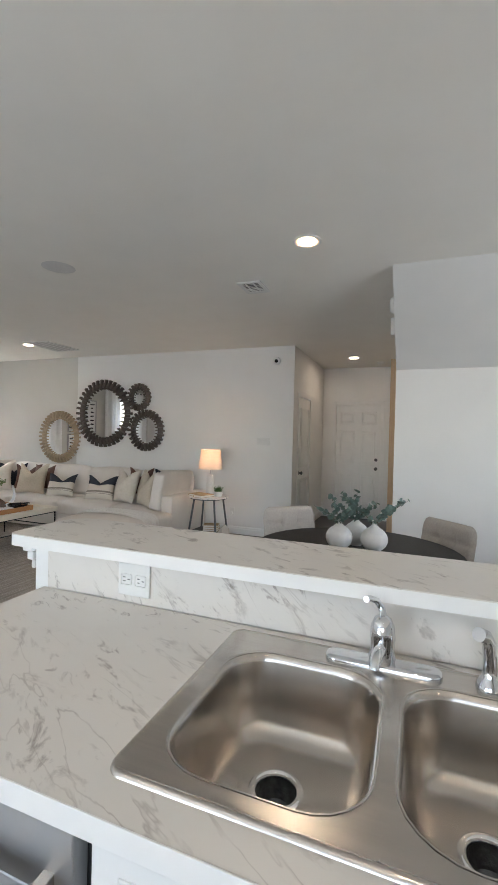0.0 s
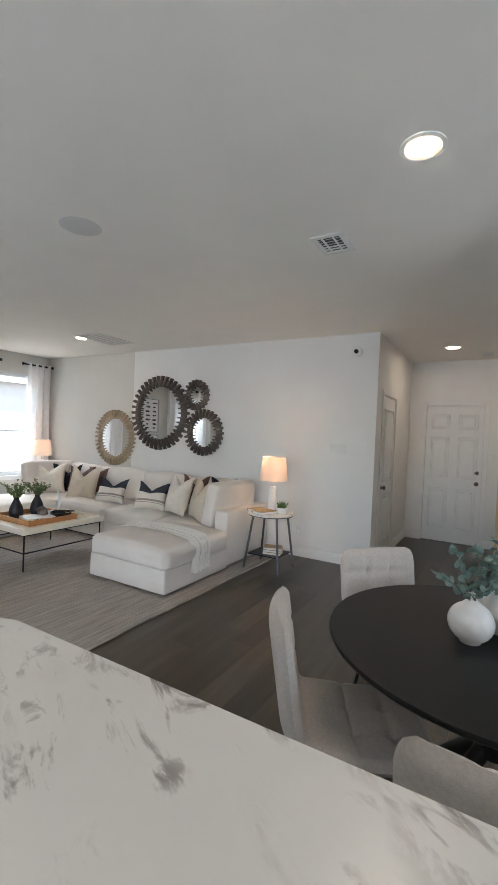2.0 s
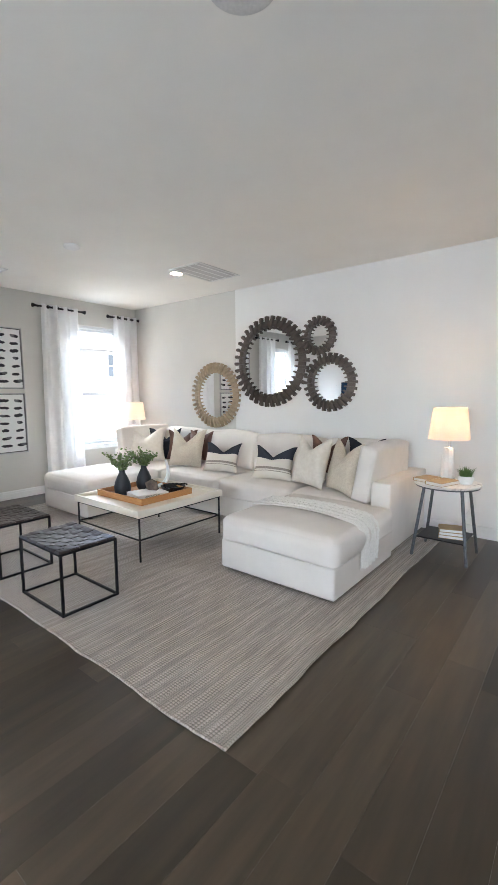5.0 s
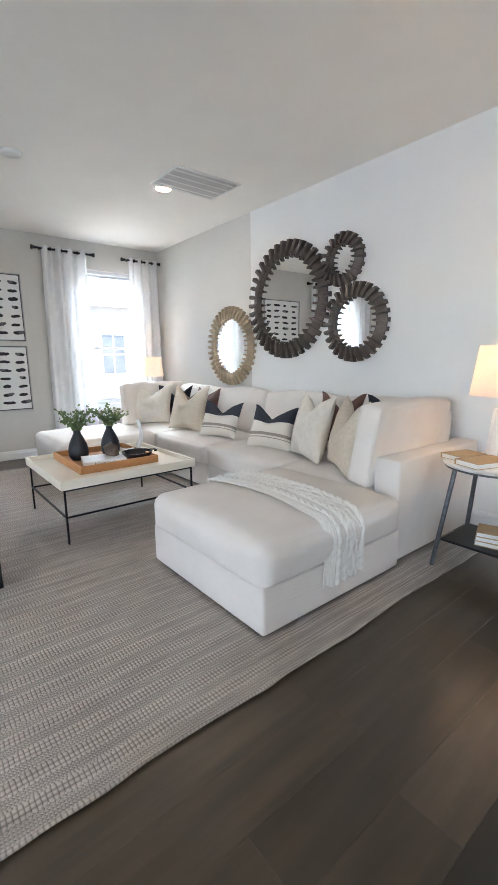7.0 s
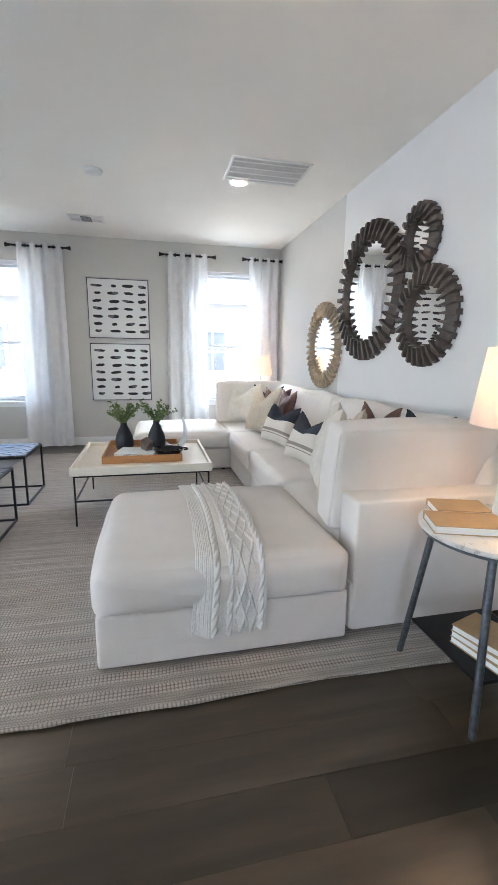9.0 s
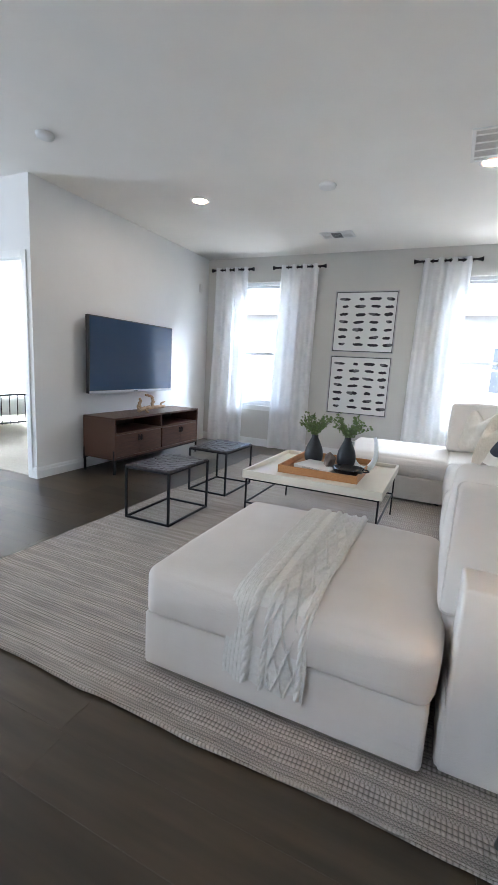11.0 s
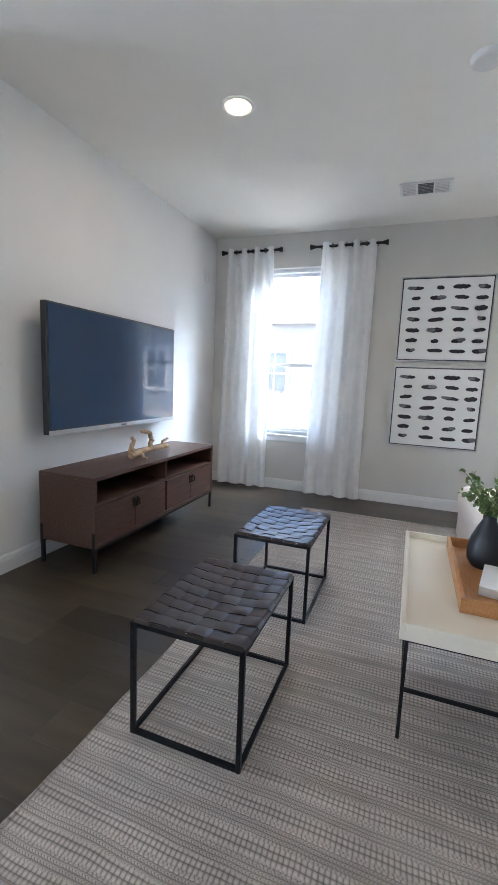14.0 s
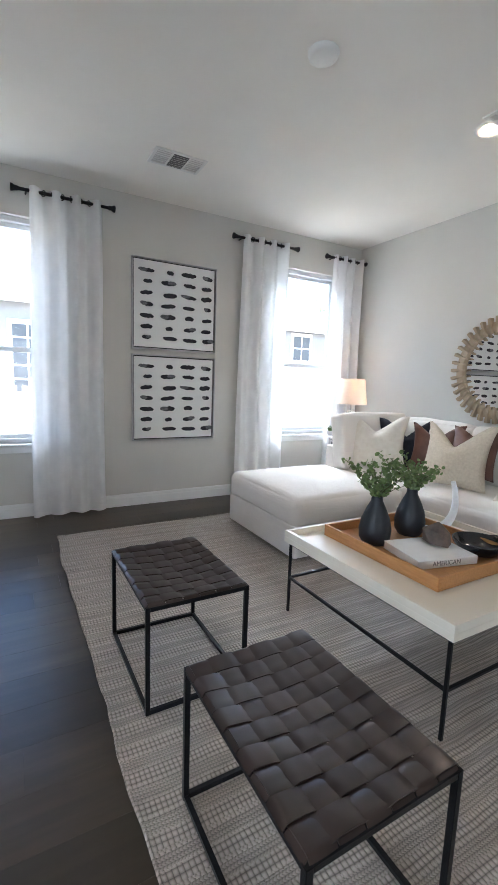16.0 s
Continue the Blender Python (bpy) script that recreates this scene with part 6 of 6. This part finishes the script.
# ---- ceiling fixtures ----
def downlight(x, y):
    t = thing("recessed_light", pose(x, y, H), "lit round recessed ceiling light, white trim", "ceiling light", "recessed lights")
    part("trim_ring", lathe(((0.072, -0.001), (0.092, -0.001), (0.094, -0.006), (0.080, -0.012), (0.072, -0.008), (0.072, -0.001)), 40), M_plastic, t, "", True)
    part("lens", lathe(((0, -0.0065), (0.060, -0.0065)), 40), M_led, t, "glowing lens")
    part("baffle", lathe(((0.0605, -0.0065), (0.072, -0.0085)), 40), M_led_rim, t, "baffle ring with a warm glow put in", True)


# the last three, over the kitchen, are unseen lamps added as fill
for x, y in ((-0.51, 2.90), (-5.25, 4.95), (-5.31, 2.46), (-0.74, 7.1), (0.4, -0.6), (1.9, -0.6), (-1.8, -0.6)):
    downlight(x, y)


def vent(x, y, w, d, slats, along, label, groups=1, tilt=35, back=M_ventdark, share=0.42, f=0.022):
    t = thing("ceiling_vent", pose(x, y, H), label, "vent", "ceiling vents")
    part("backing", box(-w / 2 + 0.01, w / 2 - 0.01, -d / 2 + 0.01, d / 2 - 0.01, -0.004, -0.001), back, t)
    for b in ((-w / 2, w / 2, -d / 2, -d / 2 + f), (-w / 2, w / 2, d / 2 - f, d / 2), (-w / 2, -w / 2 + f, -d / 2 + f, d / 2 - f), (w / 2 - f, w / 2, -d / 2 + f, d / 2 - f)):
        part("frame_bar", box(*b, -0.011, -0.001, 0.002), M_plastic, t)
    for k in range(slats):
        q = (k + 0.5) / slats - 0.5
        wide = ((d if along == "x" else w) - 2 * f) / slats * share
        if along == "x":
            s = part("slat", box(-w / 2 + f, w / 2 - f, -wide, wide, -0.001, 0.001), M_plastic, t)
            s.matrix_basis = pose(0, q * (d - 2 * f), -0.011, tilt if groups == 1 else (tilt if k < slats / 2 else -tilt), 0, 0)
        else:
            s = part("slat", box(-wide, wide, -d / 2 + f, d / 2 - f, -0.001, 0.001), M_plastic, t)
            s.matrix_basis = pose(q * (w - 2 * f), 0, -0.011, 0, tilt if groups == 1 else (tilt if k < slats / 2 else -tilt), 0)
    if groups > 1:
        for q in (-1, 1):
            b = (-w / 2 + f, w / 2 - f, q * d / 6 - 0.006, q * d / 6 + 0.006) if along == "y" else (q * w / 6 - 0.006, q * w / 6 + 0.006, -d / 2 + f, d / 2 - f)
            part("cross_bar", box(*b, -0.0135, -0.009), M_plastic, t)
    return t


vent(-1.15, 3.61, 0.21, 0.28, 6, "x", "white slotted supply vent with a dark backing in the ceiling", 3, share=0.13, f=0.034)
v2 = vent(-6.66, 3.48, 0.23, 0.38, 7, "y", "white slotted supply vent near the windows", 3, back=M_ventgrey, share=0.12)
# solid dark panel painted in for the vent's shaded middle
part("dark_panel", box(-0.088, 0.088, -0.056, 0.056, -0.0128, -0.0045), M_ventdark, v2, "dark panel for the shaded open middle")
vent(-4.98, 5.13, 0.46, 0.66, 4, "y", "large white return-air grille in the ceiling", tilt=0, back=M_ventgrey, share=0.09)


def disc_fixture(name, x, y, r, h, label, category):
    t = thing(name, pose(x, y, H), label, category)
    part("body", lathe(((0, -h), (r * 0.75, -h), (r * 0.92, -h * 0.8), (r, -h * 0.25), (r, -0.001), (0, -0.001)), 36), M_speaker if category == "speaker" else M_plastic, t, "", True)
    return t


disc_fixture("smoke_detector", -5.31, 3.72, 0.075, 0.028, "round white smoke detector on the ceiling", "detector")
disc_fixture("smoke_detector", -3.90, 2.03, 0.065, 0.028, "round white smoke detector on the ceiling", "detector")
disc_fixture("smoke_detector", -0.36, 7.6, 0.07, 0.028, "round white smoke detector in the hall", "detector")
disc_fixture("ceiling_speaker", -2.475, 2.745, 0.125, 0.005, "flush round white speaker grille in the ceiling", "speaker")
cm = thing("security_camera", pose(-1.68, WY, 2.545), "small white wall camera with dark lens", "camera")
part("mount", lathe(((0, 0), (0.032, 0), (0.032, 0.012), (0.014, 0.02), (0.014, 0.04), (0, 0.04)), 20), M_plastic, cm, "", True).matrix_basis = pose(0, 0, 0, 90, 0, 0)
cm.scale = (1.5, 1.5, 1.5)
part("housing", lathe(((0, 0.03), (0.034, 0.03), (0.038, 0.05), (0.036, 0.085), (0.0, 0.088)), 24), M_plastic, cm, "", True).matrix_basis = pose(0.01, 0, -0.005, 100, 0, 10)
part("lens", lathe(((0, 0.088), (0.017, 0.0885), (0.013, 0.094), (0, 0.096)), 20), M_gloss_black, cm, "dark lens", True).matrix_basis = pose(0.01, 0, -0.005, 100, 0, 10)
sw = thing("light_switch", pose(-1.85, WY, 1.38), "white four-gang switch plate on the wall", "switch")
part("plate", box(-0.10, 0.10, -0.006, -0.0005, -0.055, 0.055, 0.003), M_plastic, sw)
for k in range(4):
    part("rocker", box(-0.086 + k * 0.046, -0.052 + k * 0.046, -0.010, -0.006, -0.032, 0.032, 0.003), M_plastic, sw)
hsw = thing("light_switch", pose(-0.185, 8.1, 1.30), "white two-gang switch plate beside the front door", "switch")
part("plate", box(-0.058, 0.058, -0.006, -0.0005, -0.057, 0.057, 0.003), M_plastic, hsw)
for k in range(2):
    part("rocker", box(-0.040 + k * 0.046, -0.006 + k * 0.046, -0.010, -0.006, -0.032, 0.032, 0.003), M_plastic, hsw)
solo("door_threshold", box(FD0 + 0.001, FD1 - 0.001, 8.06, 8.11, 0.0005, 0.014, 0.004), M_gunmetal, "dark metal threshold under the front door", "threshold", "structure")
wo = thing("wall_outlet", pose(-2.31, WY, 0.33), "white wall outlet behind the side table", "outlet")
part("plate", box(-0.036, 0.036, -0.006, -0.0005, -0.057, 0.057, 0.003), M_plastic, wo)
part("plug", box(-0.014, 0.014, -0.03, -0.006, -0.035, -0.010, 0.004), M_plastic, wo)
ds = thing("door_sensor", pose(-7.19, TVY, 2.29), "small white sensor box on the wall", "sensor")
part("case", box(-0.03, 0.03, 0.0005, 0.03, -0.06, 0.06, 0.006), M_plastic, ds)
ch = thing("door_chime", pose(0.0, 4.45, 2.52), "white chime box on the stair wall", "chime")
part("case", box(-0.05, -0.0005, -0.06, 0.06, -0.08, 0.08, 0.006), M_plastic, ch)
hs = thing("wall_siren", pose(0.0, 4.20, 2.66), "white round alarm siren on the stair wall", "alarm")
part("case", lathe(((0, 0), (0.07, 0.0), (0.07, 0.03), (0.055, 0.05), (0, 0.055)), 24), M_plastic, hs, "", True).matrix_basis = pose(0, 0, 0, 0, -90, 0)


# ---- bedroom seen through the doorway ----
solo("floor_bedroom", box(WX, TVX - 0.03, -2.9, TVY - 0.09, -0.006, 0.006), M_carpet, "beige cut-pile bedroom carpet", "carpet", "structure")
bd = thing("bed", pose(-5.35, -1.35, 0), "black metal bed with white bedding", "bed")
part("mattress", puff(1.5, 1.7, 0.26, 0.03, 0.06), M_bed, bd, "white bedding", True).location = (-0.3, -0.35, 0.30)
for k in range(12):
    part("spindle", tube([(-1.0 + k * 0.125, 0.55, 0.18), (-1.0 + k * 0.125, 0.55, 0.55 + 0.05 * math.sin(math.pi * k / 11))], 0.006, 8), M_black, bd, "", True)
part("top_rail", tube([(-1.05 + 1.48 * i / 14, 0.55, 0.55 + 0.05 * math.sin(math.pi * i / 14)) for i in range(15)], 0.012, 8), M_black, bd, "", True)
part("low_rail", tube([(-1.05, 0.55, 0.2), (0.43, 0.55, 0.2)], 0.010, 8), M_black, bd, "", True)
for x in (-1.05, 0.43):
    for y in (0.55, -1.2):
        part("leg", tube([(x, y, 0), (x, y, 0.56 if y > 0 else 0.3)], 0.014, 8), M_black, bd, "", True)

# ---- outdoors ----
solo("ground", box(-400, 400, -400, 400, -0.5, -0.30), M_lawn, "dry lawn round the house", "ground", "structure")


def picket_fence(x0, y0, x1, y1, h, material, label, pitch=0.15, wide=0.14):
    n = int(math.hypot(x1 - x0, y1 - y0) / pitch)
    ang = math.degrees(math.atan2(y1 - y0, x1 - x0))
    t = thing("fence", pose(x0, y0, -0.3, 0, 0, ang), label, "fence")
    length = math.hypot(x1 - x0, y1 - y0)
    for z in (0.3, h - 0.3):
        part("rail", box(0, length, 0.012, 0.05, z, z + 0.09), material, t)
    me = None
    for k in range(n):
        if me is None:
            ob = part("board", box(0, wide, -0.01, 0.01, 0.02, h, 0.002), material, t)
            me = ob.data
        else:
            ob = new("board", me)
            ob.parent = t
        ob.location = (k * pitch, 0, 0)


picket_fence(-14, -8.0, 4, -8.0, 1.9, M_fence, "tall cedar board fence behind the bedroom")
picket_fence(-13.5, -8.0, -13.5, 3.6, 1.25, M_picket, "pale weathered picket fence across the yard", 0.2, 0.11)


def neighbour(x, y0, y1, h):
    t = thing("neighbour_house", pose(x, (y0 + y1) / 2, -0.3), "grey house with white-framed windows across the yard", "house")
    w = y1 - y0
    part("wall", box(-8, 0, -w / 2, w / 2, 0, h), M_siding, t, "grey siding wall")
    bm = bmesh.new()
    a = [bm.verts.new((xx, -w / 2 - 0.4, z)) for xx, z in ((0.5, h), (-4, h + 1.5), (-8.5, h))]
    b = [bm.verts.new((xx, w / 2 + 0.4, z)) for xx, z in ((0.5, h), (-4, h + 1.5), (-8.5, h))]
    bm.faces.new(a), bm.faces.new(b[::-1])
    for k in range(3):
        bm.faces.new((a[k], a[(k + 1) % 3], b[(k + 1) % 3], b[k]))
    part("roof", bm, M_roof, t, "grey shingle roof")
    c = (y0 + y1) / 2
    for yy, z0, z1, half, rows in ((2.95, 0.9, 3.05, 0.46, 5), (13.5, 2.45, 3.5, 0.45, 2), (-1.6, 1.0, 2.6, 0.5, 2), (6.6, 1.0, 2.6, 0.5, 2), (9.9, 1.0, 2.6, 0.5, 2)):
        yy -= c
        wd = part("window", box(0.0, 0.06, yy - half - 0.1, yy + half + 0.1, z0 - 0.1, z1 + 0.12, 0.01), M_trim, t, "white framed window")
        for i in range(2):
            for j in range(rows):
                pw, ph = 2 * half / 2, (z1 - z0) / rows
                part("pane", box(0.06, 0.066, yy - half + i * pw + 0.03, yy - half + (i + 1) * pw - 0.03, z0 + j * ph + 0.03, z0 + (j + 1) * ph - 0.03), M_farpane, wd)
    part("fascia", box(0.45, 0.52, -w / 2 - 0.4, w / 2 + 0.4, h - 0.22, h + 0.03), M_trim, t, "white fascia board")


neighbour(-19.0, -6.0, 19.0, 3.85)


def far_tree(x, y, h):
    """A tree over the neighbour's roof: trunk, limbs and a ragged crown of small leaves."""
    t = thing("tree", pose(x, y, -0.3), "green leafy tree behind the house across the yard", "tree")
    rng = random.Random(17)
    part("trunk", tube([(0, 0, 0), (0.1, 0.05, h * 0.3), (0.0, 0.1, h * 0.62)], 0.28, 10, r_end=0.12), M_stem, t, "", True)
    bm = bmesh.new()
    for k in range(9):
        a = 2 * math.pi * k / 9 + rng.uniform(-0.3, 0.3)
        reach, top = rng.uniform(1.3, 2.6), h * rng.uniform(0.66, 0.95)
        tip = Vector((math.cos(a) * reach, math.sin(a) * reach, top))
        start = Vector((0, 0.08, h * rng.uniform(0.4, 0.6)))
        bend = start.lerp(tip, 0.5) + Vector((0, 0, 0.3))
        part("limb", tube([start, bend, tip], 0.09, 6, r_end=0.02), M_stem, t, "", True)
        for i in range(260):
            p = bend.lerp(tip, rng.uniform(0.1, 1.15)) + Vector((rng.gauss(0, 0.45), rng.gauss(0, 0.45), rng.gauss(0, 0.35)))
            u = Vector((rng.gauss(0, 1), rng.gauss(0, 1), rng.gauss(0, 1))).normalized()
            v = u.orthogonal().normalized()
            s = rng.uniform(0.07, 0.13)
            bm.faces.new([bm.verts.new(p + u * s * e + v * s * 0.55 * g) for e, g in ((-1, 0), (0, 1), (1, 0), (0, -1))])
    part("crown", bm, M_leaf, t)


far_tree(-31.0, 24.4, 7.6)


# ---- floor planks, laid along y ----
def planks_laid():
    bw, bl, gap = 0.182, 1.22, 0.0003
    rng = random.Random(11)
    near, far = [], []
    k = 0
    x = -7.43
    meshes = {}
    while x < 3.2:
        y = -2.9 - rng.uniform(0, bl)
        while y < 8.1:
            a, b = max(-2.9, y), min(8.1, y + bl)
            if b - a > 0.02:
                inside_bedroom = x + bw < TVX - 0.1 and b < TVY - 0.05
                if not inside_bedroom and not (x > 0.14 and a > 4.8):
                    xa, xb = x, min(3.2, x + bw)
                    if x + bw < TVX and a < TVY - 0.1:
                        a = TVY - 0.1
                    full = abs((b - a) - bl) < 1e-4 and abs(xb - xa - bw) < 1e-4
                    place = (xa, a, xb, b)
                    if full and -7.2 < x < -0.4 and 1.3 < a < 5.2 and len(near) < 300:
                        near.append(place)
                    else:
                        far.append(place)
            y += bl
        x += bw
    me = None
    for xa, a, xb, b in near:
        if me is None:
            ob = part("plank", box(gap, bw - gap, gap, bl - gap, -0.0078, 0.0, 0.0003, seg=1), M_plank, sub)
            me = ob.data
        else:
            ob = new("plank", me)
            ob.parent = sub
        ob.location = (xa, a, 0)
    verts, faces = [], []
    for xa, a, xb, b in far:
        i = len(verts)
        verts += [(xa + gap, a + gap, 0), (xb - gap, a + gap, 0), (xb - gap, b - gap, 0), (xa + gap, b - gap, 0), (xa + gap, a + gap, -0.0078), (xb - gap, a + gap, -0.0078), (xb - gap, b - gap, -0.0078), (xa + gap, b - gap, -0.0078)]
        faces += [(i, i + 1, i + 2, i + 3), (i, i + 4, i + 5, i + 1), (i + 1, i + 5, i + 6, i + 2), (i + 2, i + 6, i + 7, i + 3), (i + 3, i + 7, i + 4, i)]
    me = bpy.data.meshes.new("plank_field")
    me.from_pydata(verts, [], faces)
    me.materials.append(M_plank)
    ob = new("plank_field", me)
    ob.parent = sub
    ob["kind"] = "stuff"


planks_laid()
